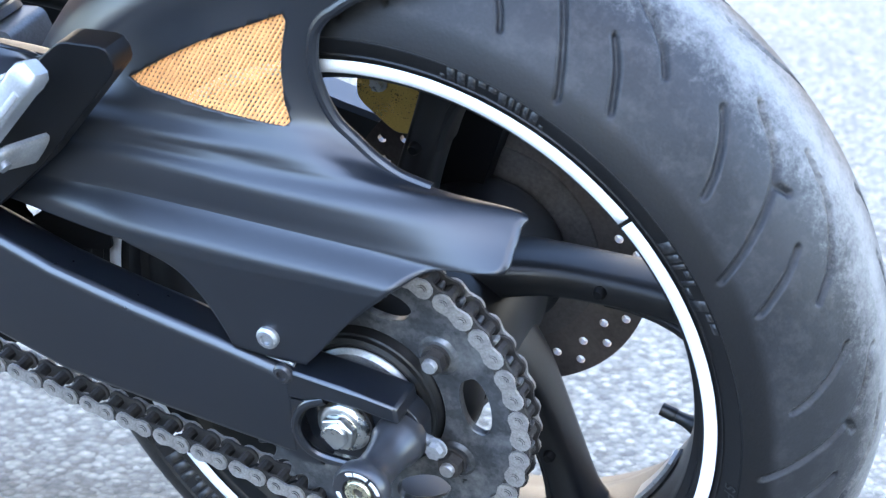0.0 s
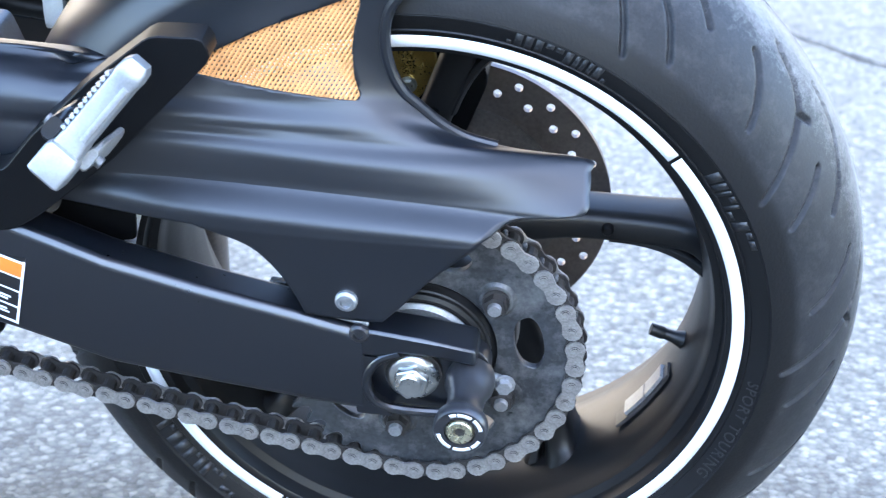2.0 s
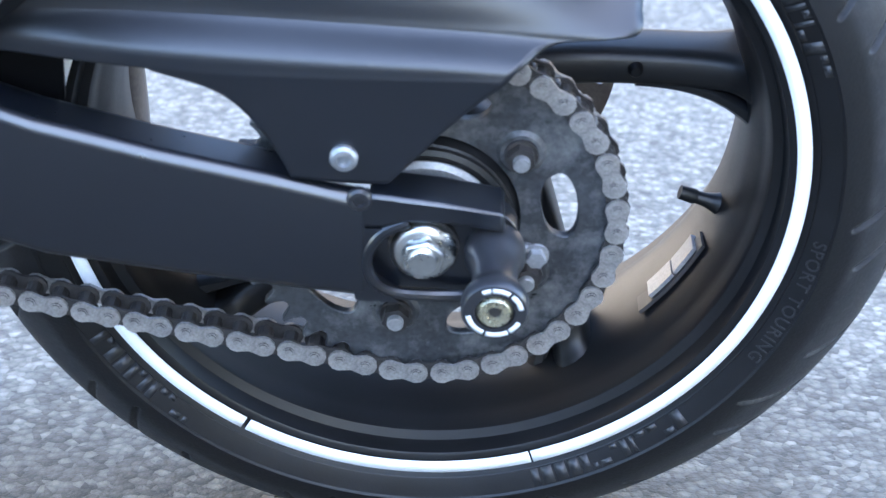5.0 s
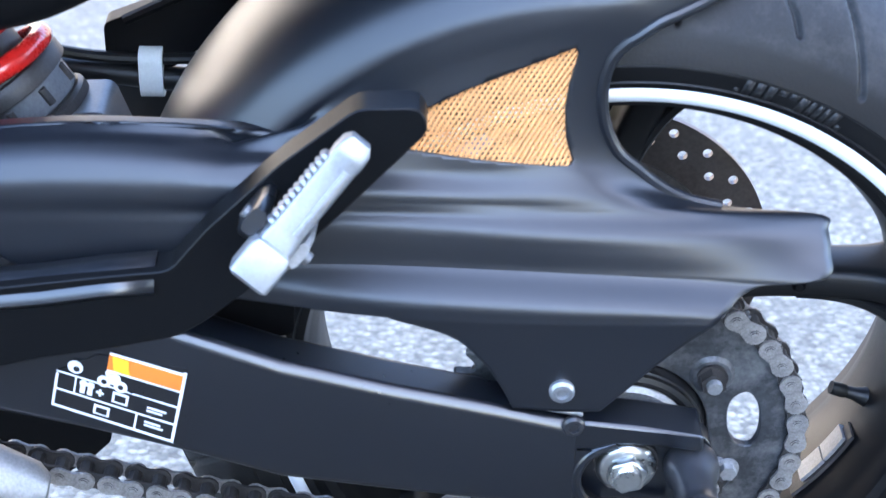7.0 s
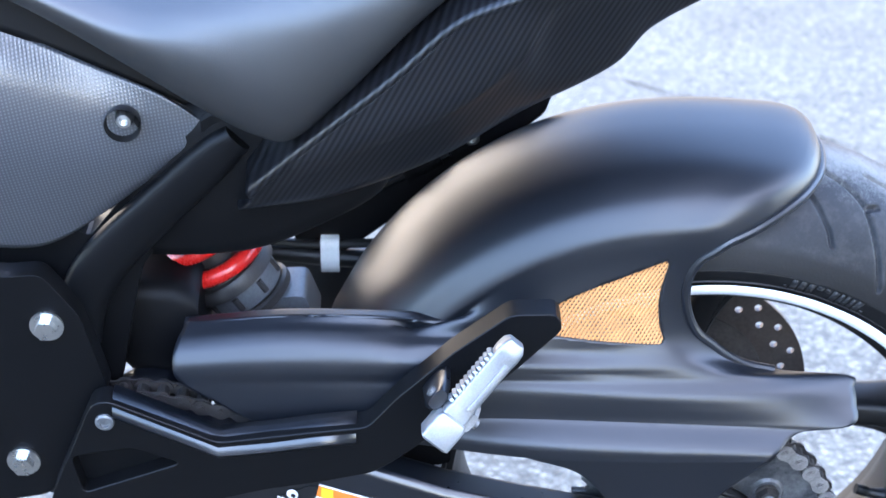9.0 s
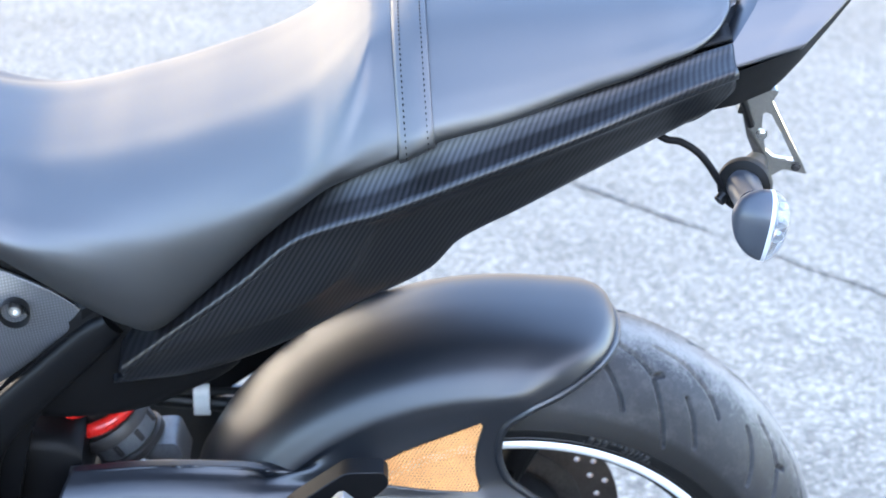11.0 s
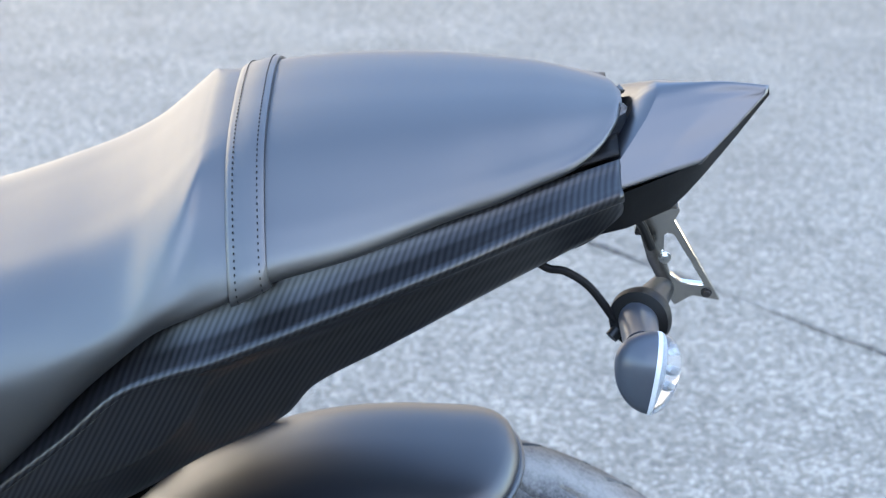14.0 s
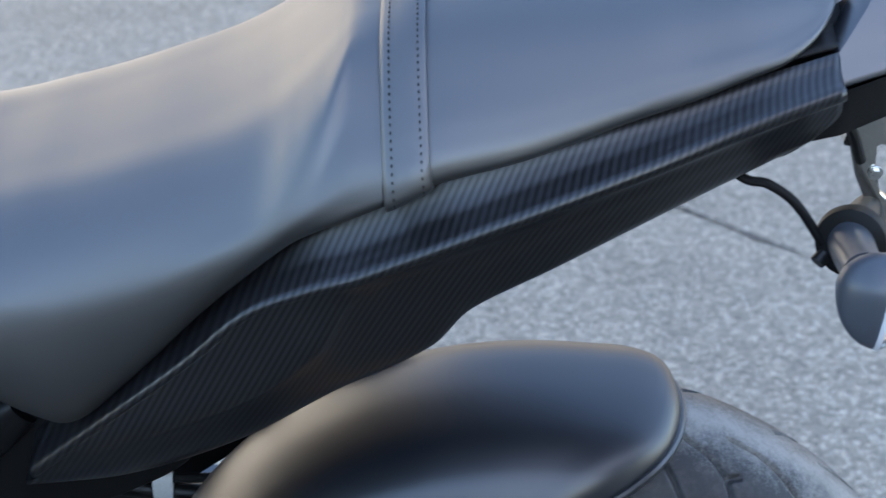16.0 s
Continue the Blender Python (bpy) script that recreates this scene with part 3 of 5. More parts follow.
def spoke(a):
    u, v = np.array([math.cos(a), 0, math.sin(a)]), np.array([-math.sin(a), 0, math.cos(a)])
    c0 = np.array([0, 0, AX])
    bm = bmesh.new()
    rings = []
    for s, o, w, yc, h in ((-0.010, 0.030, 0.020, -0.018, 0.034), (0.025, 0.040, 0.0185, -0.014, 0.032), (0.055, 0.0455, 0.0160, -0.006, 0.026), (0.09, OFF, 0.0135, 0.0, 0.0215), (0.13, OFF, 0.0130, 0.002, 0.0205), (0.165, OFF, 0.0132, 0.002, 0.0215), (0.183, OFF, 0.0134, 0.002, 0.026), (0.1935, OFF, 0.0150, 0.0, 0.034), (0.199, OFF, 0.020, 0.0, 0.040)):
        rings.append(ring_section(c0 + u * s + v * o + np.array([0, yc, 0]), w, h, 20, 3.4, (0, 1, 0), v))
    add_grid(bm, blend(rings, 30), close_u=True, caps=True)
    rings = []
    for s in np.linspace(0, 1, 9):
        r = 0.125 + 0.077 * s
        off = 0.038 - 0.020 * s**2.4
        rings.append(ring_section(c0 + u * r + v * off + np.array([0, 0.002, 0]), 0.0050 + 0.005 * s**4, 0.0175 + 0.01 * s**4, 14, 3, (0, 1, 0), v))
    add_grid(bm, np.array(rings), close_u=True, caps=True)
    return bm


for k in range(5):
    a = radians(-1.5 + 72 * k)
    s = part("spoke", spoke(a), RIM, wheel)
    u, v = np.array([math.cos(a), math.sin(a)]), np.array([-math.sin(a), math.cos(a)])
    p = u * 0.1235 + v * (OFF + 0.002)
    part("spoke_plug", revolve([(0.0001, -0.0235), (0.003, -0.0235), (0.0045, -0.0215), (0.005, -0.016)], 16, x=p[0], z=AX + p[1]), TRIM, s, "round black plug")
va = radians(-17.5)
vu, vz = math.cos(va), math.sin(va)
stem = part("valve_stem", tube([(0.2 * vu, -0.004, AX + 0.2 * vz), (0.194 * vu, -0.004, AX + 0.194 * vz), (0.188 * vu, -0.004, AX + 0.188 * vz), (0.180 * vu, -0.004, AX + 0.180 * vz)], 0, 14, radii=[0.009, 0.0065, 0.0048, 0.0042]), HOSE, wheel)
part("valve_cap", tube([(0.1815 * vu, -0.004, AX + 0.1815 * vz), (0.1795 * vu, -0.004, AX + 0.1795 * vz), (0.170 * vu, -0.004, AX + 0.170 * vz)], 0, 14, radii=[0.0046, 0.0052, 0.0048]), HOSE, stem)
for a0, a1, m_, nm in ((-40, -33.2, GREYALLOY, "balance_weight"), (-32.8, -26, GREYALLOY, "balance_weight"), (-43.5, -24, LINKDARK, "balance_weight_tape")):
    y = -0.012 if nm == "balance_weight" else -0.016
    hgt = 0.0045 if nm == "balance_weight" else 0.002
    bm = revolve([(0.1962, y - 0.009), (0.1962 - hgt, y - 0.008), (0.1962 - hgt, y + 0.008), (0.1962, y + 0.009)], 14, a0=a0, a1=a1, closed=True)
    part(nm, bm, m_, wheel)

# ---- brake disc, caliper ----
loops = [circle(0, AX, 0.1232, 120), circle(0, AX, 0.0835, 80)]
for k in range(24):
    a = 2 * math.pi * k / 24
    loops.append(circle(0.1135 * math.cos(a + 0.10), AX + 0.1135 * math.sin(a + 0.10), 0.0036, 10))
    loops.append(circle(0.1015 * math.cos(a - 0.04), AX + 0.1015 * math.sin(a - 0.04), 0.0036, 10))
disc = part("brake_disc", plate(loops, 0.0825, 0.0875), ROTOR, bike, "drilled brake disc with brown heat tint")
part("disc_carrier", revolve([(0.05, 0.078), (0.084, 0.080), (0.0845, 0.090), (0.05, 0.092)], 64, closed=True), HUBMETAL, disc, "brown grey cast disc carrier")
cal = part("caliper_bracket", plate([rounded([(-0.085, 0.47), (-0.02, 0.475), (-0.012, 0.44), (-0.028, 0.41), (-0.06, 0.405), (-0.09, 0.43)], 0.008)], 0.095, 0.055), GOLD, bike, "gold anodised caliper bracket")
bevel(cal, 0.004)
c2 = part("brake_caliper", plate([rounded([(-0.025, 0.455), (0.02, 0.45), (0.026, 0.43), (0.0, 0.36), (-0.03, 0.36), (-0.05, 0.40)], 0.01)], 0.06, 0.115), TRIM, bike, "black rear brake caliper")
bevel(c2, 0.006)
for x, z in ((-0.07, 0.445), (-0.035, 0.425)):
    part("bracket_bolt", bolt_head((x, 0.0545, z), 0.005, 0.006), ZINC, cal)

# ---- sprocket ----
TEETH, PITCH = 44, 0.015875
PR = PITCH / 2 / math.sin(math.pi / TEETH)
PHASE = radians(6.3)
SY = -0.1165                                                # middle plane of the chain


def sprocket_outline():
    out = []
    for k in range(TEETH):
        a = PHASE - radians(360 / TEETH) * k
        for da, r in ((0.0, PR - 0.0052), (1.3, PR - 0.0046), (2.4, PR - 0.001), (3.3, PR + 0.0045), (4.09, PR + 0.0056), (4.88, PR + 0.0045), (5.78, PR - 0.001), (6.88, PR - 0.0046)):
            t = a - radians(da)
            out.append((r * math.cos(t), AX + r * math.sin(t)))
    return out


loops = [sprocket_outline(), circle(0, AX, 0.055, 60)]
for k in range(5):
    a = radians(40.4 + 39 - 72 * k)
    slot = []
    for i in range(28):
        t = 2 * math.pi * i / 28
        r = 0.0782 + 0.0106 * math.copysign(abs(math.sin(t))**0.75, math.sin(t))
        d = a + radians(18.0) * math.copysign(abs(math.cos(t))**0.85, math.cos(t)) * (0.84 + 0.16 * math.sin(t))
        slot.append((r * math.cos(d), AX + r * math.sin(d)))
    loops.append(slot)
spr = part("rear_sprocket", plate(loops, SY - 0.0032, SY + 0.0032), SPROCKET, bike, "greasy worn steel rear sprocket")
bevel(spr, 0.0007, 1)
part("sprocket_carrier", revolve([(0.034, -0.128), (0.047, -0.128), (0.052, -0.1245), (0.0535, -0.118), (0.060, -0.112), (0.066, -0.104), (0.068, -0.085), (0.062, -0.07), (0.034, -0.07)], 72, closed=True), RIM, spr)
for k in range(5):
    a = radians(40.4 - 72 * k)
    x, z = 0.0705 * math.cos(a), AX + 0.0705 * math.sin(a)
    # raised boss with the arm of the carrier behind each nut
    part("sprocket_boss", revolve([(0.0001, SY - 0.0055), (0.012, SY - 0.0055), (0.0145, SY - 0.0032)], 28, x=x, z=z), SPROCKET, spr)
    part("sprocket_nut", bolt_head((x, SY - 0.0052, z), 0.0085, 0.0095, 6, 1.15, a), LINKDARK, spr)
    part("sprocket_stud", revolve([(0.0001, SY - 0.0185), (0.0045, SY - 0.0185), (0.005, SY - 0.0175), (0.005, SY - 0.012)], 18, x=x, z=z), GREYALLOY, spr)
part("bearing_seal", revolve([(0.026, -0.131), (0.040, -0.1315), (0.043, -0.129), (0.0435, -0.124)], 64), GREYALLOY, spr, "pale grey bearing collar")
part("dust_seal", revolve([(0.0435, -0.1275), (0.0475, -0.1300), (0.0505, -0.1285), (0.051, -0.122)], 64), HOSE, spr)

# ---- chain ----
DROP = radians(12.6)


def chain_pins():
    pins = []
    step = radians(360 / TEETH)
    end = radians(-90) - DROP
    k = -11
    a = PHASE - step * k
    while a > end:
        pins.append((k, (PR * math.cos(a), AX + PR * math.sin(a))))
        k += 1
        a = PHASE - step * k
    # lower run with a little slack, then the upper run to the front sprocket
    x0, z0 = PR * math.cos(end), AX + PR * math.sin(end)
    s = (end - a) * PR
    while s < 0.62:
        sag = 0.006 * math.sin(math.pi * min(s / 0.6, 1))
        pins.append((k, (x0 - math.cos(DROP) * s, z0 + math.sin(DROP) * s - sag)))
        k += 1
        s += PITCH
    up = spline([(PR * math.cos(PHASE + 11 * step), AX + PR * math.sin(PHASE + 11 * step), 0), (-0.12, 0.428, 0), (-0.25, 0.434, 0), (-0.37, 0.438, 0), (-0.44, 0.453, 0), (-0.5, 0.452, 0), (-0.58, 0.43, 0)], 600)
    d = np.concatenate([[0], np.cumsum(np.linalg.norm(np.diff(up, axis=0), axis=1))])
    k, s = -12, PITCH
    while s < d[-1]:
        pins.append((k, (float(np.interp(s, d, up[:, 0])), float(np.interp(s, d, up[:, 1])))))
        k -= 1
        s += PITCH
    return dict(pins)


PINS = chain_pins()


def link_outline(r, waist):
    out = []
    for i in range(9):
        t = radians(-122 + 244 * i / 8)
        out.append((PITCH / 2 + r * math.cos(t), r * math.sin(t)))
    out.append((0, waist))
    for i in range(9):
        t = radians(58 + 244 * i / 8)
        out.append((-PITCH / 2 + r * math.cos(t), r * math.sin(t)))
    out.append((0, -waist))
    return out


def outer_link():
    bm = bmesh.new()
    for y in (-0.0105, 0.0085):
        plate([link_outline(0.0072, 0.0050)], y, y + 0.0020, bm)
    for x in (-PITCH / 2, PITCH / 2):
        plate([circle(x, 0, 0.0036, 12), circle(x, 0, 0.0026, 12)], -0.0105, -0.0112, bm)
        plate([circle(x, 0, 0.0025, 10)], -0.0105, -0.0118, bm)
    return bm


def inner_link():
    bm = bmesh.new()
    for y in (-0.0080, 0.0060):
        plate([link_outline(0.0075, 0.0056)], y, y + 0.0020, bm)
    for x in (-PITCH / 2, PITCH / 2):
        plate([circle(x, 0, 0.0050, 10)], -0.0062, 0.0062, bm)
    return bm


bm = bmesh.new()
for k, (x, z) in PINS.items():
    plate([circle(x, z, 0.0024, 6)], SY - 0.0085, SY + 0.0095, bm)
chain = part("drive_chain", bm, LINKDARK, bike, "dusty grey steel drive chain")
kinds = {}
for k in sorted(PINS):
    if k + 1 not in PINS:
        continue
    (xa, za), (xb, zb) = PINS[k], PINS[k + 1]
    if math.hypot(xb - xa, zb - za) > PITCH * 1.4:
        continue
    m = pose((xa + xb) / 2, SY, (za + zb) / 2, 0, -math.degrees(math.atan2(zb - za, xb - xa)), 0)
    # the upper run's front lies in shade, put into darker outer links
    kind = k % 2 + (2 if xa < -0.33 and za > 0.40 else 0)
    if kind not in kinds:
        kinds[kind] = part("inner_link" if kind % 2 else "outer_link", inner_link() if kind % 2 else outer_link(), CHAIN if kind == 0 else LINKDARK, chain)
        kinds[kind].matrix_basis = m
        if kind == 0:                                        # dark rings round the rivet heads
            kinds[kind].data.materials.append(LINKDARK)
            for p in kinds[kind].data.polygons:
                if p.center.y < -0.0106 and abs(p.normal.y) < 0.5:
                    p.material_index = 1
    else:
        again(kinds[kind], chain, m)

# ---- swingarm ----
def arm_rings(s):
    """Rounded box sections from the pivot to the axle; s is the side (-1 left)."""
    rings = []
    for x, zt, zb, yo, yi in ((-0.58, 0.452, 0.352, 0.118, 0.090), (-0.48, 0.446, 0.342, 0.128, 0.100), (-0.40, 0.436, 0.335, 0.1415, 0.112), (-0.33, 0.424, 0.329, 0.1545, 0.123),
                              (-0.277, 0.4150, 0.3215, 0.1635, 0.130), (-0.213, 0.392, 0.302, 0.165, 0.131), (-0.148, 0.3755, 0.293, 0.165, 0.131), (-0.083, 0.3615, 0.285, 0.165, 0.131), (-0.032, 0.350, 0.2805, 0.166, 0.132)):
        yc, hw, zc, hh = s * (yo + yi) / 2, (yo - yi) / 2, (zt + zb) / 2, (zt - zb) / 2
        # chamfered upper outer edge
        o = -1 if s < 0 else 1
        rings.append([(x, yc + o * q, zc + p) for q, p in ((hw, -hh + 0.006), (hw, hh - 0.0075), (hw - 0.0012, hh - 0.0040), (hw - 0.0050, hh), (-hw + 0.004, hh), (-hw, hh - 0.004), (-hw, -hh + 0.004), (-hw + 0.004, -hh), (hw - 0.006, -hh))])
    return np.array(rings)


arm = part("swingarm", grid(arm_rings(-1), close_u=True, caps=True), ARM, bike, "satin black box section swingarm")
right = part("swingarm_right_beam", grid(arm_rings(1), close_u=True, caps=True), ARM, arm)
bevel(arm, 0.002)
cross = part("swingarm_cross_member", tube([(-0.50, -0.125, 0.41), (-0.44, -0.06, 0.41), (-0.44, 0.06, 0.41), (-0.50, 0.125, 0.41)], 0.035, 16), ARM, arm)
# axle end: top rail, sunk slot plate and its lip
rail = part("axle_top_rail", plate([[(-0.036, 0.3525), (-0.026, 0.3525), (0.0064, 0.3490), (0.0445, 0.3425), (0.0455, 0.3300), (0.0168, 0.3345), (-0.0097, 0.3352), (-0.022, 0.3310), (-0.036, 0.3310)]], -0.1658, -0.136), ARM, arm)
bevel(rail, 0.0022)
slot_plate = part("axle_slot_plate", plate([rounded([(-0.040, 0.335), (-0.040, 0.283), (0.034, 0.281), (0.052, 0.292), (0.054, 0.325), (0.040, 0.338)], 0.008)], -0.1520, -0.136), ARM, arm)
bevel(slot_plate, 0.002)
lip = [(-0.008, -0.1625, 0.3345), (-0.0235, -0.1635, 0.3265), (-0.0315, -0.164, 0.311), (-0.029, -0.164, 0.296), (-0.019, -0.163, 0.2870), (0.0, -0.162, 0.2840), (0.028, -0.159, 0.2825)]
part("axle_slot_lip", tube(lip, 0.0036, 10, smooth=30), ARM, arm)
part("axle_boss_plate", plate([rounded([(-0.0385, 0.3308), (-0.0385, 0.281), (-0.012, 0.2805), (-0.028, 0.292), (-0.0315, 0.310), (-0.0250, 0.325), (-0.0185, 0.3308)], 0.003)], -0.1655, -0.136), ARM, arm)
part("adjuster_bolt", rod((0.040, -0.150, 0.315), (0.060, -0.1495, 0.309), 0.0038, 12), DULL, arm)
part("adjuster_nut", bolt_head((0.064, -0.151, 0.307), 0.0055, 0.007), GREYALLOY, arm, "small grey bolt")
b = part("weld_bolt", socket_head((-0.0355, -0.1640, 0.3500), 0.0070, 0.0045), BOBBIN, arm, "domed bolt painted over in black")
part("washer", plate([circle(0, AX + 0.002, 0.0205, 40), circle(0, AX + 0.002, 0.009, 20)], -0.152, -0.1555), LINKDARK, arm)
nut = part("axle_nut", revolve([(0.0185, -0.1555), (0.0190, -0.1570), (0.0180, -0.1590), (0.0150, -0.1610), (0.0120, -0.1615)], 40, z=AX + 0.001), ZINC, arm, "flanged zinc plated axle nut")
bevel(part("axle_nut_hexagon", plate([circle(0, AX + 0.001, 0.0132, 6, 0.3)], -0.1595, -0.1680), ZINC, nut), 0.0014)
part("axle_end", revolve([(0.0001, -0.1705), (0.0078, -0.1705), (0.0088, -0.1697), (0.0090, -0.166)], 28, z=AX + 0.001), ZINC, nut)
part("axle_spacer", revolve([(0.016, -0.138), (0.016, -0.120)], 24), ZINC, arm)
# paddock stand spool
spool = part("stand_spool", revolve([(0.0001, -0.150), (0.0165, -0.150), (0.0175, -0.156), (0.0172, -0.163), (0.0145, -0.170), (0.0128, -0.180), (0.0128, -0.190), (0.0140, -0.198), (0.0178, -0.203), (0.0185, -0.206), (0.0185, -0.2125), (0.0172, -0.2145), (0.0108, -0.2145), (0.0102, -0.2115), (0.0001, -0.2115)], 48, x=0.0405, z=0.3115), BOBBIN, bike, "black plastic stand bobbin")
part("spool_bolt", revolve([(0.0035, -0.2128), (0.0040, -0.2152), (0.0085, -0.2158), (0.0098, -0.2135), (0.0098, -0.211)], 28, x=0.0405, z=0.3115), YELLOW, spool, "yellow zinc socket bolt")
part("spool_socket", plate([circle(0.0405, 0.3115, 0.0042, 6)], -0.2125, -0.2135), LINKDARK, spool)
for a0, a1 in ((10, 50), (58, 96), (100, 118), (190, 245), (252, 300), (305, 335)):
    thicken(part("spool_mark", revolve([(0.0132, -0.2148), (0.0158, -0.2148)], 10, x=0.0405, z=0.3115, a0=a0, a1=a1), LABELW, spool, "white printed mark"), 0.0003, 0)

# ---- warning label on the arm ----
def lab_shear(bm):
    """Lays a flat piece on the arm's tapering flank."""
    for v in bm.verts:
        v.co.y += 0.0014 + 0.170 * max(-0.277 - v.co.x, 0)
    return bm


lab = part("warning_label", lab_shear(plate([[(-0.3545, 0.3500), (-0.3475, 0.3765), (-0.3210, 0.3925), (-0.2670, 0.3885), (-0.2790, 0.3335)]], -0.1655, -0.1664)), LABEL, arm, "black warning label with white grid and orange header")
o1, ux, uz = np.array([-0.3535, 0.3505]), np.array([0.0745, -0.0185]) / 0.0777, np.array([0.0120, 0.0550]) / 0.0563


def lab_quad(u0, u1, v0, v1, material, name, lift=0.0004, slant=0.0):
    p = [o1 + ux * a + uz * b for a, b in ((u0, v0), (u1, v0), (u1 + slant, v1), (u0 + slant, v1))]
    return part(name, lab_shear(plate([[tuple(q) for q in p]], -0.1664, -0.1664 - lift)), material, lab)


for u0, u1, v0, v1 in ((0.0, 0.0777, 0.0, 0.0016), (0.0, 0.0016, 0.0, 0.026), (0.0758, 0.0777, 0.0, 0.0545), (0.0, 0.0777, 0.0135, 0.0146), (0.0, 0.0777, 0.0270, 0.0281), (0.052, 0.0531, 0.0016, 0.0145), (0.012, 0.0131, 0.0146, 0.027)):
    lab_quad(u0, u1, v0, v1, LABELW, "label_line")
lab_quad(0.030, 0.0758, 0.0405, 0.0520, LABELO, "label_header", 0.0005)
lab_quad(0.034, 0.044, 0.0412, 0.0512, LABELY, "label_sign", 0.0007, -0.002)
lab_quad(0.030, 0.0777, 0.0520, 0.0536, LABELW, "label_line")
lab_quad(0.030, 0.0777, 0.0390, 0.0405, LABELW, "label_line")


def lab_disc(u, v, r, material, lift):
    """A round printed mark."""
    c = o1 + ux * u + uz * v
    return part("label_mark", lab_shear(plate([circle(c[0], c[1], r, 14)], -0.1664, -0.1664 - lift)), material, lab)


for u, v, r in ((0.0110, 0.0345, 0.0048), (0.0295, 0.0305, 0.0042), (0.0400, 0.0300, 0.0042), (0.0350, 0.0345, 0.0044), (0.0325, 0.0375, 0.0030), (0.0175, 0.0240, 0.0024), (0.0220, 0.0240, 0.0024)):
    lab_disc(u, v, r, LABELW, 0.0005)
for u, v, r in ((0.0295, 0.0305, 0.0018), (0.0400, 0.0300, 0.0018), (0.0120, 0.0335, 0.0020)):
    lab_disc(u, v, r, LABEL, 0.0008)
for u, v, w, h in ((0.0158, 0.0165, 0.0032, 0.007), (0.0205, 0.0165, 0.0032, 0.007), (0.026, 0.020, 0.0046, 0.0014), (0.0276, 0.0184, 0.0014, 0.0046), (0.036, 0.017, 0.010, 0.008), (0.058, 0.0205, 0.012, 0.0012), (0.058, 0.018, 0.010, 0.0012), (0.026, 0.004, 0.010, 0.007), (0.058, 0.009, 0.010, 0.0012), (0.058, 0.0065, 0.012, 0.0012)):
    lab_quad(u, u + w, v, v + h, LABELW, "label_mark", 0.0005)
for u, v, w, h in ((0.0375, 0.0185, 0.007, 0.005), (0.0275, 0.0052, 0.007, 0.0045)):
    lab_quad(u, u + w, v, v + h, LABEL, "label_cutout", 0.0008)

# ---- hugger: fender, side panel with mesh opening, chain guard ----
def sag(R, a):
    """The fender's crown lies lower towards its rear end."""
    k = min(max((120 - a) / 34, 0), 1)
    return R - 0.007 * k * k * (3 - 2 * k)


def polar(y, R, a0, a1, n=9, curl=0.016):
    p = []
    for i, a in enumerate(np.linspace(a0, a1, n)):
        r = sag(R, a) - (curl if i == 0 else 0)
        p.append((r * math.cos(radians(a)), y, AX + r * math.sin(radians(a))))
    r = sag(R, a0 + 2.5)
    p.insert(1, (r * math.cos(radians(a0 + 2.5)), y, AX + r * math.sin(radians(a0 + 2.5))))
    return p


NU = 64
fender_rows = [polar(0.100, 0.268, 81, 150), polar(0.088, 0.301, 78, 153), polar(0.048, 0.329, 74.5, 157), polar(0.0, 0.335, 73.8, 159, 9, 0.014), polar(-0.048, 0.330, 76.0, 159, 9, 0.012),
               polar(-0.078, 0.318, 81.0, 157, 9, 0.014), polar(-0.093, 0.304, 86.3, 153, 9, 0.013), polar(-0.0985, 0.2955, 89.6, 147, 9, 0.011)]
crease = [(-0.0085, -0.100, 0.5800), (-0.020, -0.100, 0.5880)] + [(sag(0.2885, a) * math.cos(radians(a)), -0.100, AX + sag(0.2885, a) * math.sin(radians(a))) for a in (99, 106, 114, 122, 130, 136)] + [(-0.238, -0.1, 0.5)]
ND, NV = 46, 169


def two(rear, front):
    """A row in two runs that meet under the fender's front foot."""
    return spline(rear, NU), spline([rear[-1]] + front, ND)


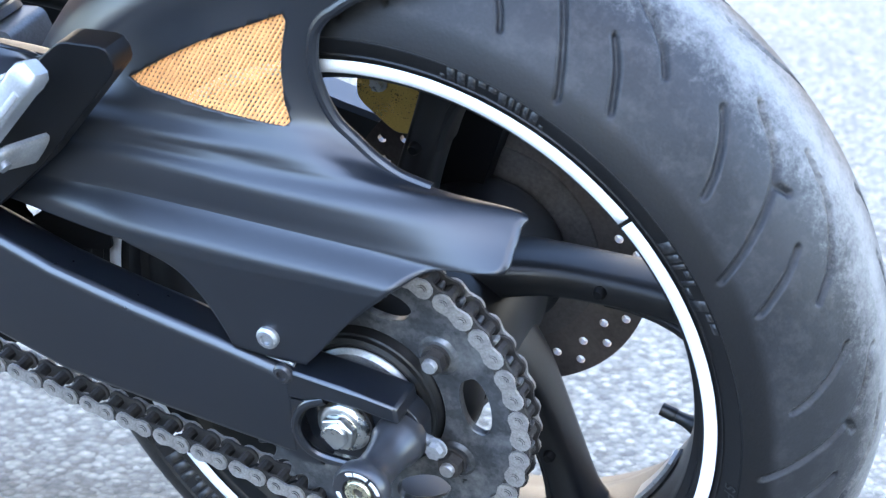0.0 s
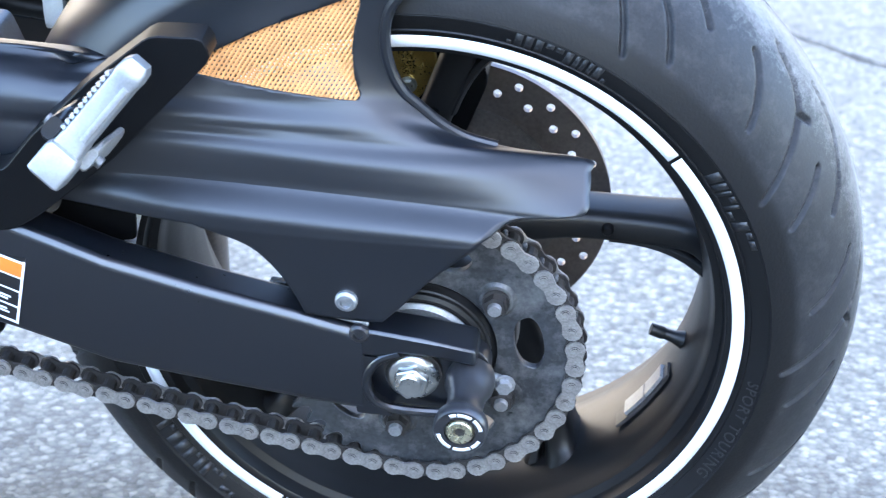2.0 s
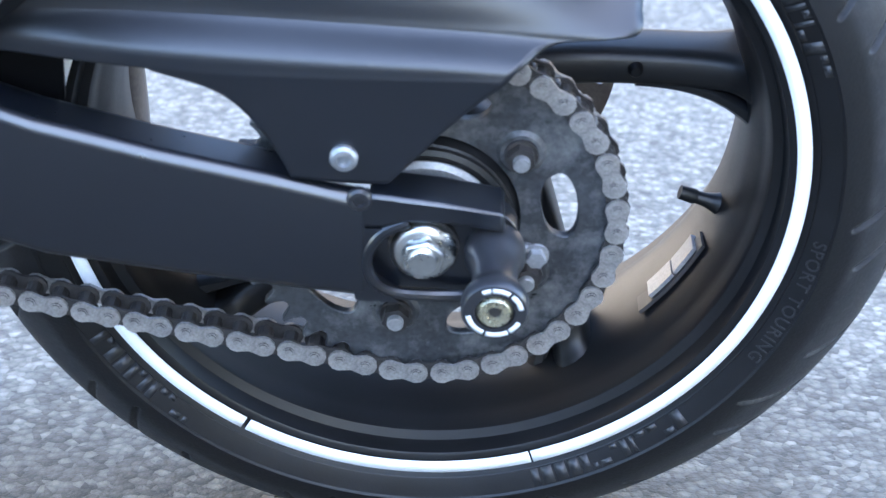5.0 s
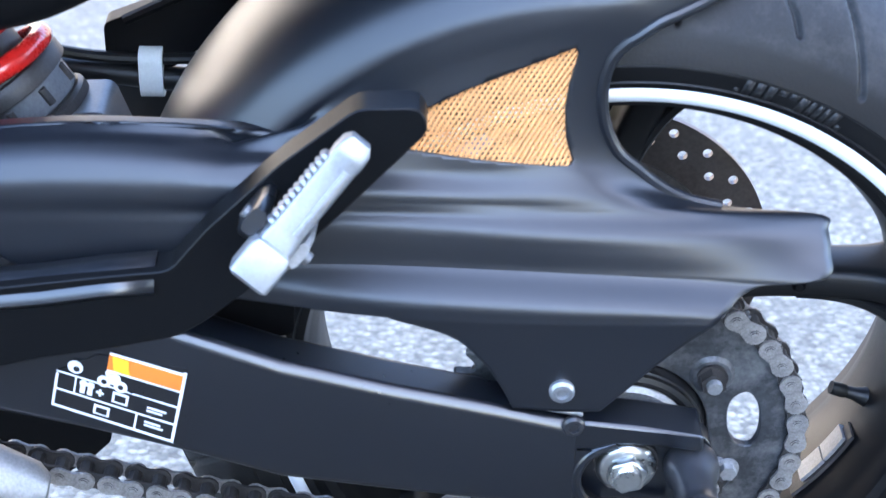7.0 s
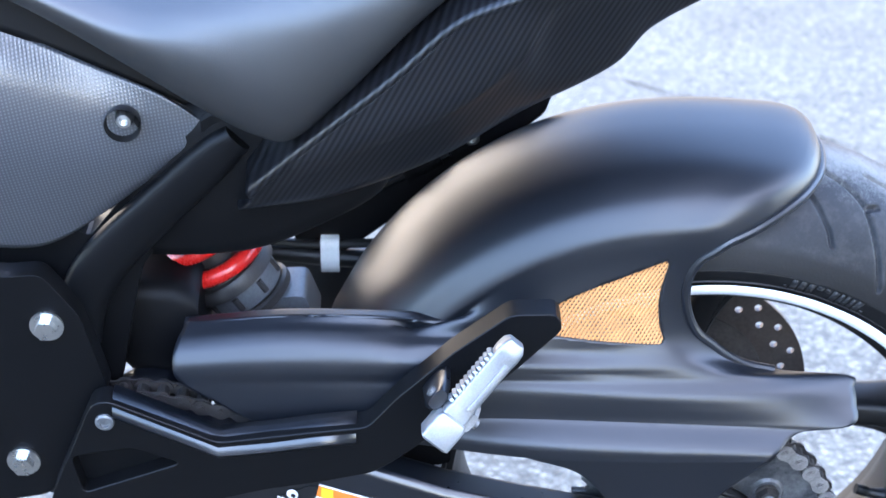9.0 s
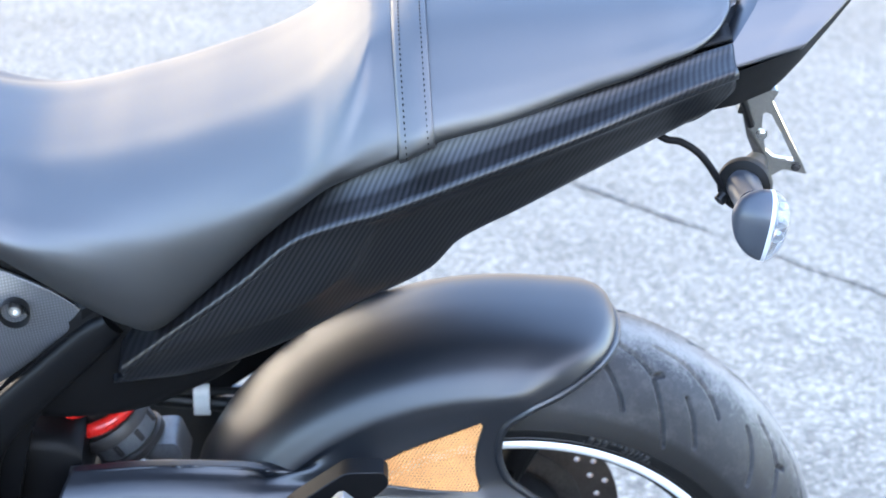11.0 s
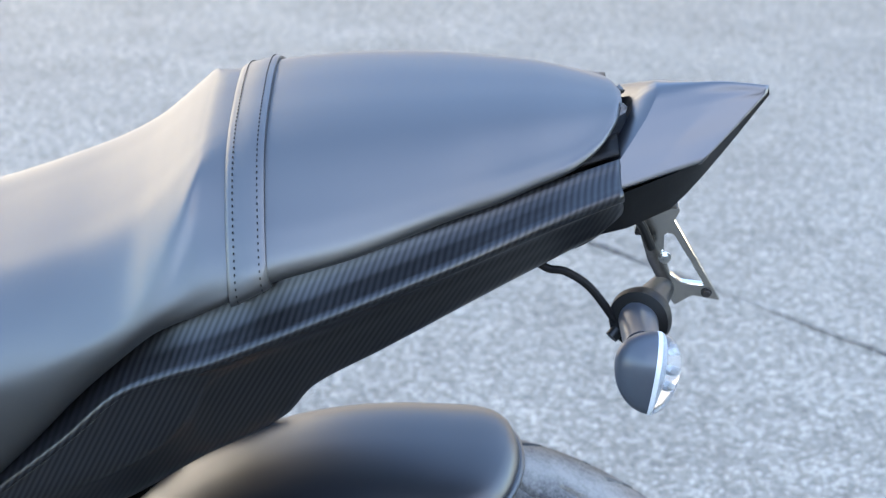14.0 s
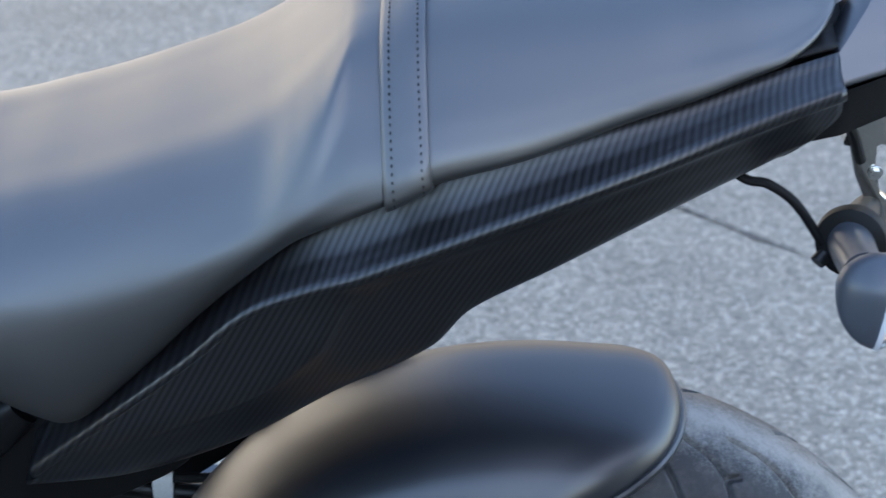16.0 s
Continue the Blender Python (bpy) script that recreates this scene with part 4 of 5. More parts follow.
side_rows = [two(*r) for r in (
    (crease, [(-0.26, -0.0998, 0.5145), (-0.34, -0.1000, 0.5155), (-0.42, -0.1000, 0.5075)]),
    ([(-0.017, -0.1000, 0.574), (-0.06, -0.1010, 0.577), (-0.12, -0.1020, 0.556), (-0.19, -0.1030, 0.523), (-0.240, -0.1040, 0.507)], [(-0.27, -0.1045, 0.5120), (-0.345, -0.1045, 0.5135), (-0.421, -0.1045, 0.506)]),
    ([(-0.0265, -0.1005, 0.542), (-0.07, -0.1060, 0.541), (-0.13, -0.1085, 0.526), (-0.19, -0.1105, 0.509), (-0.243, -0.1120, 0.5055)], [(-0.28, -0.1125, 0.5095), (-0.35, -0.1130, 0.5105), (-0.424, -0.113, 0.503)]),
    ([(-0.0180, -0.1005, 0.510), (-0.06, -0.1125, 0.508), (-0.13, -0.1155, 0.5055), (-0.19, -0.1180, 0.5035), (-0.246, -0.1195, 0.5030)], [(-0.28, -0.1200, 0.5055), (-0.35, -0.1205, 0.5060), (-0.426, -0.120, 0.4990)]),
    ([(0.000, -0.1010, 0.492), (-0.04, -0.1150, 0.497), (-0.12, -0.1190, 0.497), (-0.18, -0.1215, 0.4985), (-0.248, -0.1245, 0.4995)], [(-0.28, -0.1250, 0.5010), (-0.35, -0.1250, 0.5010), (-0.427, -0.1240, 0.4950)]),
    ([(0.024, -0.1020, 0.4755), (-0.02, -0.1195, 0.4865), (-0.10, -0.1260, 0.4890), (-0.18, -0.1280, 0.4915), (-0.250, -0.1290, 0.4940)], [(-0.29, -0.1292, 0.4945), (-0.35, -0.1292, 0.4945), (-0.427, -0.128, 0.4890)]),
    ([(0.060, -0.1030, 0.4675), (0.0, -0.1215, 0.4790), (-0.09, -0.1280, 0.4825), (-0.17, -0.1298, 0.4845), (-0.250, -0.1308, 0.4860)], [(-0.29, -0.1310, 0.4865), (-0.35, -0.1310, 0.4860), (-0.426, -0.1295, 0.4820)]),
    ([(0.111, -0.1040, 0.4640), (0.04, -0.1210, 0.4720), (-0.06, -0.1305, 0.4760), (-0.15, -0.1310, 0.4785), (-0.250, -0.1310, 0.478)], [(-0.29, -0.1310, 0.478), (-0.35, -0.1310, 0.477), (-0.420, -0.130, 0.474)]),
    ([(0.1135, -0.1130, 0.4595), (0.05, -0.1300, 0.4650), (-0.05, -0.1375, 0.4690), (-0.15, -0.1360, 0.4725), (-0.250, -0.1330, 0.4715)], [(-0.29, -0.1325, 0.471), (-0.34, -0.1320, 0.470), (-0.410, -0.131, 0.467)]),
    ([(0.1140, -0.1250, 0.4515), (0.05, -0.1360, 0.4560), (-0.05, -0.1400, 0.4600), (-0.15, -0.1385, 0.4630), (-0.250, -0.1350, 0.4620)], [(-0.29, -0.1340, 0.461), (-0.33, -0.1330, 0.460), (-0.395, -0.132, 0.458)]),
    ([(0.1100, -0.1390, 0.4420), (0.045, -0.1410, 0.4450), (-0.05, -0.1420, 0.4485), (-0.15, -0.1405, 0.4510), (-0.250, -0.1365, 0.4500)], [(-0.29, -0.1350, 0.450), (-0.33, -0.1340, 0.449), (-0.380, -0.133, 0.448)]),
    ([(0.0680, -0.1435, 0.4380), (0.02, -0.1445, 0.4410), (-0.06, -0.1450, 0.4445), (-0.15, -0.1430, 0.4470), (-0.250, -0.1373, 0.4440)], [(-0.29, -0.1355, 0.443), (-0.32, -0.1345, 0.442), (-0.368, -0.1335, 0.441)]),
    ([(0.0500, -0.1585, 0.4305), (0.01, -0.1595, 0.4325), (-0.06, -0.1600, 0.4345), (-0.15, -0.1570, 0.4365), (-0.250, -0.1400, 0.4350)], [(-0.29, -0.1370, 0.433), (-0.32, -0.1355, 0.432), (-0.355, -0.1345, 0.431)]),
    ([(0.0430, -0.1620, 0.4245), (0.005, -0.1625, 0.4245), (-0.06, -0.1630, 0.4245), (-0.15, -0.1592, 0.4250), (-0.250, -0.1410, 0.4255)], [(-0.29, -0.1375, 0.425), (-0.32, -0.1360, 0.424), (-0.348, -0.135, 0.423)]))]

deck_rows = [[(x, y, z + dz) for x, z in ((-0.205, 0.512), (-0.26, 0.5155), (-0.34, 0.5165), (-0.42, 0.508))] for y, dz in ((-0.072, -0.060), (-0.076, -0.030), (-0.080, -0.012), (-0.084, -0.005), (-0.088, -0.002), (-0.0915, -0.001), (-0.0945, -0.0005), (-0.0975, 0.0))]
rear = blend([spline(r, NU) for r in fender_rows] + [r[0] for r in side_rows], NV, range(6, 11))
front = blend([spline(r, ND) for r in deck_rows] + [r[1] for r in side_rows], NV, range(6, 11))
turn_row = int(np.ceil(len(fender_rows) * (NV - 1) / (len(fender_rows) + len(side_rows) - 1)))
front[turn_row:, 0] = rear[turn_row:, -1]
S = rear[turn_row:]
bm = bmesh.new()
add_grid(bm, front)
mesh_poly = [(-0.159, 0.5165), (-0.135, 0.5310), (-0.105, 0.5470), (-0.073, 0.5610), (-0.0435, 0.5735), (-0.0415, 0.5690), (-0.046, 0.5500), (-0.0475, 0.5350), (-0.046, 0.5170), (-0.0415, 0.5035), (-0.0445, 0.5015), (-0.10, 0.5065), (-0.150, 0.5130)]
side_bm = grid(rear)
for (xa, za), (xb, zb) in zip(mesh_poly, mesh_poly[1:] + mesh_poly[:1]):
    ln = math.hypot(xb - xa, zb - za)
    near = []
    for f in side_bm.faces:
        c = f.calc_center_median()
        u = min(max(((c.x - xa) * (xb - xa) + (c.z - za) * (zb - za)) / ln**2, 0), 1)
        if math.hypot(c.x - xa - u * (xb - xa), c.z - za - u * (zb - za)) < 0.006 and c.z > 0.48 and c.y < -0.09:
            near.append(f)
    geom = set(near)
    for f in near:
        geom.update(f.edges)
        geom.update(f.verts)
    bmesh.ops.bisect_plane(side_bm, geom=list(geom), plane_co=(xa, 0, za), plane_no=(zb - za, 0, xa - xb))


def inside(x, z, poly):
    hit = False
    for (xa, za), (xb, zb) in zip(poly, poly[1:] + poly[:1]):
        if (za > z) != (zb > z) and x < (xb - xa) * (z - za) / (zb - za) + xa:
            hit = not hit
    return hit


gone = [f for f in side_bm.faces if f.calc_center_median().y < -0.09 and inside(f.calc_center_median().x, f.calc_center_median().z, mesh_poly)]
bmesh.ops.delete(side_bm, geom=gone, context='FACES')
side_me = bpy.data.meshes.new("side")
side_bm.to_mesh(side_me)
bm.from_mesh(side_me)
side_bm.free()
bpy.data.meshes.remove(side_me)
rim = rear[-1]
rim = rim[(rim[:, 0] < 0.0435) & (rim[:, 0] > -0.152)]
skirt = [
    [(0.030, -0.1615, 0.4130), (0.0, -0.1620, 0.4130), (-0.05, -0.1625, 0.4130), (-0.085, -0.162, 0.4130), (-0.112, -0.1605, 0.4130)],
    [(0.012, -0.1610, 0.3950), (-0.02, -0.1615, 0.3950), (-0.05, -0.162, 0.3950), (-0.075, -0.162, 0.3950), (-0.092, -0.1610, 0.3950)],
    [(-0.004, -0.1605, 0.3760), (-0.025, -0.161, 0.3755), (-0.045, -0.1615, 0.3755), (-0.065, -0.1615, 0.3755), (-0.080, -0.1610, 0.3755)],
    [(-0.020, -0.1600, 0.3580), (-0.032, -0.1605, 0.3580), (-0.045, -0.161, 0.3585), (-0.060, -0.161, 0.3595), (-0.073, -0.1610, 0.3605)],
]
add_grid(bm, blend([rim] + [spline(r, len(rim)) for r in skirt], 30))
bmesh.ops.remove_doubles(bm, verts=bm.verts, dist=0.0004)
hugger = part("rear_hugger", bm, PLASTIC, bike, "matt black rear hugger with chain guard", 60)
thicken(hugger, 0.0028, 0)

# the woven mesh: diagonal wires clipped to the opening
flat = S.reshape(-1, 3)
flat = flat[(flat[:, 0] > -0.19) & (flat[:, 0] < -0.02) & (flat[:, 2] > 0.48)]


def panel_y(x, z):
    return float(flat[np.argmin((flat[:, 0] - x)**2 + (flat[:, 2] - z)**2), 1])


grow = [(-0.0995 + (x + 0.0995) * 1.06, 0.535 + (z - 0.535) * 1.08) for x, z in mesh_poly]


def wires(tilt, pitch, wide, lift):
    bm = bmesh.new()
    u = np.array([math.cos(tilt), math.sin(tilt)])
    v = np.array([-u[1], u[0]])
    c = np.array([-0.10, 0.535])
    for k in range(-60, 61):
        run = []
        for s in np.arange(-0.09, 0.0901, 0.0016):
            p = c + v * pitch * k + u * s
            if inside(p[0], p[1], grow):
                run.append(p)
            elif len(run) > 1:
                ribbon(bm, run, v, wide, lift)
                run = []
            else:
                run = []
        if len(run) > 1:
            ribbon(bm, run, v, wide, lift)
    return bm


def ribbon(bm, run, v, wide, lift):
    rows = []
    for q, d in ((-1, 0.0), (0, -0.0006), (1, 0.0)):
        rows.append([(p[0] + v[0] * wide / 2 * q, panel_y(p[0], p[1]) + lift + d, p[1] + v[1] * wide / 2 * q) for p in run[::4] + [run[-1]]])
    add_grid(bm, np.array(rows))


grille = part("mesh_insert", wires(radians(58), 0.0028, 0.0019, 0.0012), ORANGE, hugger, "orange painted wire mesh")
part("mesh_weave", wires(radians(-2), 0.0027, 0.0012, 0.0018), ORANGE, grille)
part("mesh_weave", wires(radians(-62), 0.0031, 0.0010, 0.0022), ORANGE, grille)
# rolled edge of the wheel cut-out
edge = [tuple(p) for p in rear[:112:5, 0]]
part("rolled_edge", tube(edge, 0.0040, 10, smooth=90), PLASTIC, hugger)
part("guard_bolt", socket_head((-0.0440, -0.1625, 0.3755), 0.0078, 0.0055), ALLOY, hugger, "bright button head bolt")
part("rail_edge", tube([(-0.074, -0.158, 0.3625), (-0.05, -0.159, 0.3585), (-0.03, -0.159, 0.3545)], 0.0022, 8), GREYALLOY, hugger)
# inner guard seen through the gap behind the chain guard
part("inner_guard", grid(sheet([[(-0.118, -0.104, 0.418), (-0.10, -0.104, 0.402), (-0.088, -0.104, 0.375), (-0.085, -0.104, 0.35)], [(-0.10, -0.104, 0.43), (-0.075, -0.104, 0.41), (-0.06, -0.104, 0.38), (-0.06, -0.104, 0.35)]], 14, 4)), TRIM, hugger)

bevel(part("guard_flap", plate([rounded([(-0.24, 0.362), (-0.2085, 0.368), (-0.2075, 0.398), (-0.22, 0.425), (-0.258, 0.425), (-0.2585, 0.4097), (-0.261, 0.3962), (-0.2643, 0.3881), (-0.2753, 0.3808), (-0.2778, 0.3588)], 0.004)], -0.100, -0.097), TRIM, hugger, "black inner flap"), 0.001, 1)
bevel(part("link_cover", plate([rounded([(-0.2855, 0.4067), (-0.2824, 0.3967), (-0.2799, 0.384), (-0.2758, 0.3807), (-0.28, 0.3536), (-0.3407, 0.3504), (-0.3266, 0.4058)], 0.002)], -0.100, -0.096), TRIM, hugger, "black cover over the linkage"), 0.001, 1)

# ---- passenger foot peg hanger ----
hang = [(-0.131, 0.5670), (-0.166, 0.5660), (-0.209, 0.5300), (-0.252, 0.4860), (-0.274, 0.4580), (-0.315, 0.4530), (-0.391, 0.4420), (-0.474, 0.4830), (-0.487, 0.4790), (-0.524, 0.3920), (-0.530, 0.370), (-0.49, 0.362), (-0.404, 0.380), (-0.356, 0.394), (-0.312, 0.402), (-0.271, 0.412), (-0.254, 0.4235), (-0.198, 0.473), (-0.126, 0.5530)]
tri = rounded([(-0.507, 0.4270), (-0.458, 0.4370), (-0.421, 0.4210), (-0.500, 0.3900)], 0.006)
hanger = part("foot_peg_hanger", plate([rounded(hang, 0.006, 3), tri], -0.1645, -0.143), CAST, bike, "satin black cast peg hanger")
bevel(hanger, 0.0045, 1)
ledge = [(-0.470, 0.4785), (-0.391, 0.4385), (-0.350, 0.4435), (-0.315, 0.4495), (-0.283, 0.4535)]
thicken(part("hanger_ledge", grid(np.array([[(x, -0.1650, z - 0.0115) for x, z in ledge], [(x, -0.1680, z - 0.0075) for x, z in ledge], [(x, -0.1662, z - 0.0025) for x, z in ledge], [(x, -0.1560, z + 0.0048) for x, z in ledge], [(x, -0.1440, z + 0.0055) for x, z in ledge]])), ARM, hanger), 0.0010, -1)
part("hanger_web", plate([tri], -0.149, -0.144), CAST, hanger)
part("hanger_bolt", socket_head((-0.4770, -0.1640, 0.4633), 0.0075, 0.004), DULL, hanger, "socket head bolt")

A_, B_ = np.array((-0.2230, -0.2180, 0.4910)), np.array((-0.1625, -0.1930, 0.5630))
ax = (B_ - A_) / np.linalg.norm(B_ - A_)
nrm = np.array((0, -1.0, 0.30))
nrm -= ax * np.dot(nrm, ax)
nrm /= np.linalg.norm(nrm)
sd = np.cross(nrm, ax)                                       # towards the toothed upper edge
rings = []
for s, w, h in ((0.014, 0.0105, 0.009), (0.030, 0.0100, 0.009), (0.034, 0.0092, 0.0085), (0.080, 0.0090, 0.0085), (0.086, 0.0096, 0.0092), (0.0935, 0.0088, 0.0092), (0.0975, 0.0060, 0.007)):
    rings.append(ring_section(A_ + ax * s, w, h, 20, 7, nrm, sd))
peg = part("foot_peg", grid(np.array(rings), close_u=True, caps=True), ALLOY, bike, "folded up bare aluminium passenger foot peg")
for k in range(11):
    c = A_ + ax * (0.035 + k * 0.0045) + sd * 0.0094
    part("peg_tooth", grid(np.array([ring_section(c - ax * 0.0017, 0.0036, 0.0080, 8, 4, nrm, sd), ring_section(c + ax * 0.0008, 0.0018, 0.0076, 8, 4, nrm, sd)]), close_u=True, caps=True), ALLOY, peg)
part("peg_flute", grid(np.array([ring_section(A_ + ax * s + nrm * 0.0080 - sd * 0.0045, 0.0024, 0.0020, 10, 5, nrm, sd) for s in (0.036, 0.055, 0.080)]), close_u=True, caps=True), GREYALLOY, peg)
# square knuckle that the peg folds on, and its clevis
rings = []
for s, w, h in ((-0.001, 0.010, 0.010), (0.001, 0.0125, 0.0125), (0.020, 0.0125, 0.0125), (0.0235, 0.0105, 0.0115), (0.0255, 0.006, 0.008)):
    rings.append(ring_section(A_ + ax * s, w, h, 20, 10, nrm, sd))
part("peg_knuckle", grid(np.array(rings), close_u=True, caps=True), ALLOY, peg, "square alloy knuckle")
K0 = A_ + ax * 0.026 - nrm * 0.010
part("peg_pivot_pin", rod(tuple(K0 + sd * 0.024), tuple(K0 - sd * 0.021), 0.0040, 14), DULL, peg)
for q, th_, m_ in ((0.0165, 0.0050, ARM), (-0.0135, 0.0035, GREYALLOY)):
    rings = [ring_section(K0 + nrm * d + sd * q, th_, r, 14, 3, ax, sd) for d, r in ((0.009, 0.008), (0.0, 0.0125), (-0.02, 0.0135), (-0.045, 0.015))]
    part("peg_clevis", grid(np.array(rings), close_u=True, caps=True), m_, peg, "black clevis cheek" if m_ is ARM else "grey clevis cheek")

# ---- frame pieces ----
fp = part("frame_plate", plate([rounded([(-0.64, 0.60), (-0.551, 0.5750), (-0.520, 0.5780), (-0.494, 0.5390), (-0.478, 0.4670), (-0.535, 0.3610), (-0.64, 0.34)], 0.008)], -0.132, -0.112), CAST, bike, "satin black frame plate")
bevel(fp, 0.004, 3)
part("frame_bolt", bolt_head((-0.5200, -0.1315, 0.5310), 0.0085, 0.010, 6, 1.55), ZINC, fp, "zinc flange bolt")
part("frame_bolt", bolt_head((-0.5530, -0.1315, 0.3960), 0.0090, 0.010, 6, 1.5), ZINC, fp, "zinc flange bolt")
fa = part("frame_arm", plate([rounded([(-0.56, 0.60), (-0.50, 0.60), (-0.488, 0.588), (-0.452, 0.634), (-0.387, 0.688), (-0.362, 0.677), (-0.405, 0.618), (-0.449, 0.563), (-0.464, 0.50), (-0.476, 0.44), (-0.52, 0.44), (-0.56, 0.50)], 0.012)], -0.096, -0.060), CAST, bike, "satin black frame arm")
bevel(fa, 0.010, 3)
rings = []
for (x, z), w in zip(((-0.368, 0.684), (-0.385, 0.668), (-0.430, 0.622), (-0.470, 0.580), (-0.492, 0.545), (-0.500, 0.510)), (0.012, 0.016, 0.018, 0.0195, 0.021, 0.021)):
    rings.append(ring_section((x, -0.104, z), 0.011, w, 16, 2.6, (0.70, 0, -0.71), (0, 1, 0)))
part("frame_strut", grid(blend(rings, 24), close_u=True, caps=True), CAST, fa)
part("cable_tie", plate([circle(-0.425, 0.634, 0.004, 10)], -0.075, -0.08), GREEN, fa, "green wire end")

# ---- side panel under the seat ----
sp_rows = [[(-0.62, -0.128, 0.800), (-0.54, -0.118, 0.770), (-0.47, -0.108, 0.735), (-0.42, -0.102, 0.712), (-0.386, -0.098, 0.686)],
           [(-0.62, -0.138, 0.765), (-0.54, -0.126, 0.738), (-0.48, -0.114, 0.710), (-0.43, -0.105, 0.692), (-0.388, -0.099, 0.682)],
           [(-0.62, -0.140, 0.72), (-0.55, -0.128, 0.690), (-0.49, -0.116, 0.672), (-0.44, -0.106, 0.668), (-0.395, -0.099, 0.677)],
           [(-0.62, -0.132, 0.66), (-0.56, -0.122, 0.640), (-0.51, -0.112, 0.630), (-0.46, -0.104, 0.640), (-0.405, -0.098, 0.671)],
           [(-0.62, -0.122, 0.61), (-0.57, -0.114, 0.595), (-0.52, -0.106, 0.590), (-0.475, -0.100, 0.615), (-0.415, -0.097, 0.665)]]
sp_rows = [[(x, y + d * min(max((-0.386 - x) / 0.12, 0), 1), z) for x, y, z in r] for r, d in zip(sp_rows, (0.022, 0.010, 0.002, 0.0, 0.0))]
side_panel = part("side_panel", grid(sheet(sp_rows, 50, 40)), DOTTED, bike, "dark side panel with dotted texture")
thicken(side_panel, 0.003, 1)
part("panel_bolt_cup", revolve([(0.0135, -0.1165), (0.0130, -0.1100), (0.0120, -0.1060), (0.0001, -0.1050)], 32, x=-0.450, z=0.6985), HOSE, side_panel, "dark recessed cup")
part("panel_bolt", socket_head((-0.4485, -0.1085, 0.7030), 0.0066, 0.010), ZINC, side_panel, "bright recessed bolt")
thicken(part("side_panel_trim", grid(sheet([[(-0.62, -0.095, 0.830), (-0.54, -0.088, 0.798), (-0.47, -0.082, 0.760), (-0.40, -0.078, 0.712)], [(-0.62, -0.106, 0.797), (-0.54, -0.098, 0.768), (-0.47, -0.090, 0.733), (-0.392, -0.084, 0.690)]], 30, 6)), TRIM, side_panel), 0.003, 1)

# ---- shock absorber ----
TOP, BOT = np.array((-0.4610, 0.0, 0.599)), np.array((-0.3460, 0.0, 0.422))
axd = (BOT - TOP) / np.linalg.norm(BOT - TOP)
e1 = np.array((0, 1.0, 0))
e2 = np.cross(axd, e1)


def along(s):
    return TOP + axd * s


shock = part("shock_absorber", tube([along(0.0), along(0.115), along(0.117), along(0.128), along(0.130), along(0.150)], 0, 28, radii=[0.022, 0.022, 0.030, 0.0335, 0.030, 0.028]), LINKDARK, bike, "rear shock absorber with red spring")
pts = [along(0.020 + 0.102 * t) + 0.0330 * (math.cos(2 * math.pi * 3.9 * t + 0.9) * e1 - math.sin(2 * math.pi * 3.9 * t + 0.9) * e2) for t in np.linspace(0, 1, 130)]
part("spring", tube(pts, 0.0072, 12), RED, shock, "glossy red coil spring")
part("spring_seat", tube([along(0.119), along(0.123), along(0.131), along(0.132)], 0, 32, radii=[0.036, 0.0385, 0.0385, 0.036]), LINKDARK, shock)
collar = part("adjuster_ring", tube([along(0.131), along(0.133), along(0.150), along(0.152)], 0, 32, radii=[0.031, 0.033, 0.033, 0.031]), DULL, shock, "grey preload collar")
for k in range(8):
    a = k * math.pi / 4
    rd = math.cos(a) * e1 + math.sin(a) * e2
    part("collar_notch", rod(tuple(along(0.135) + rd * 0.0325), tuple(along(0.147) + rd * 0.0325), 0.003, 8), LINKDARK, collar)
part("lock_ring", tube([along(0.152), along(0.154), along(0.160), along(0.161)], 0, 32, radii=[0.034, 0.0365, 0.0365, 0.034]), LINKDARK, shock)
part("shock_body", tube([along(0.160), along(0.172), along(0.20)], 0, 20, radii=[0.027, 0.025, 0.018]), DULL, shock)
part("shock_clevis", plate([rounded([(-0.362, 0.480), (-0.330, 0.482), (-0.318, 0.448), (-0.340, 0.43), (-0.372, 0.445)], 0.006)], -0.022, 0.022), DULL, shock)
part("clevis_bolt", bolt_head((-0.362, -0.024, 0.457), 0.006, 0.006), ZINC, shock)

# ---- hoses behind the shock ----
hose = part("brake_hose", tube([(-0.41, 0.08, 0.462), (-0.35, 0.08, 0.457), (-0.30, 0.08, 0.452), (-0.22, 0.08, 0.45)], 0.0085, 12, smooth=20), HOSE, bike, "pair of black hoses in a pale clamp")
part("thin_hose", tube([(-0.41, 0.07, 0.485), (-0.36, 0.075, 0.472), (-0.31, 0.078, 0.468), (-0.22, 0.08, 0.472)], 0.0042, 10, smooth=20), HOSE, hose)
part("hose_clamp", grid(np.array([ring_section((x, 0.08, 0.4585), 0.0115, 0.018, 16, 3.5, (0, 0, 1), (0, 1, 0)) for x in (-0.322, -0.321, -0.307, -0.306)]), close_u=True, caps=True), CLAMP, hose, "pale plastic clamp")

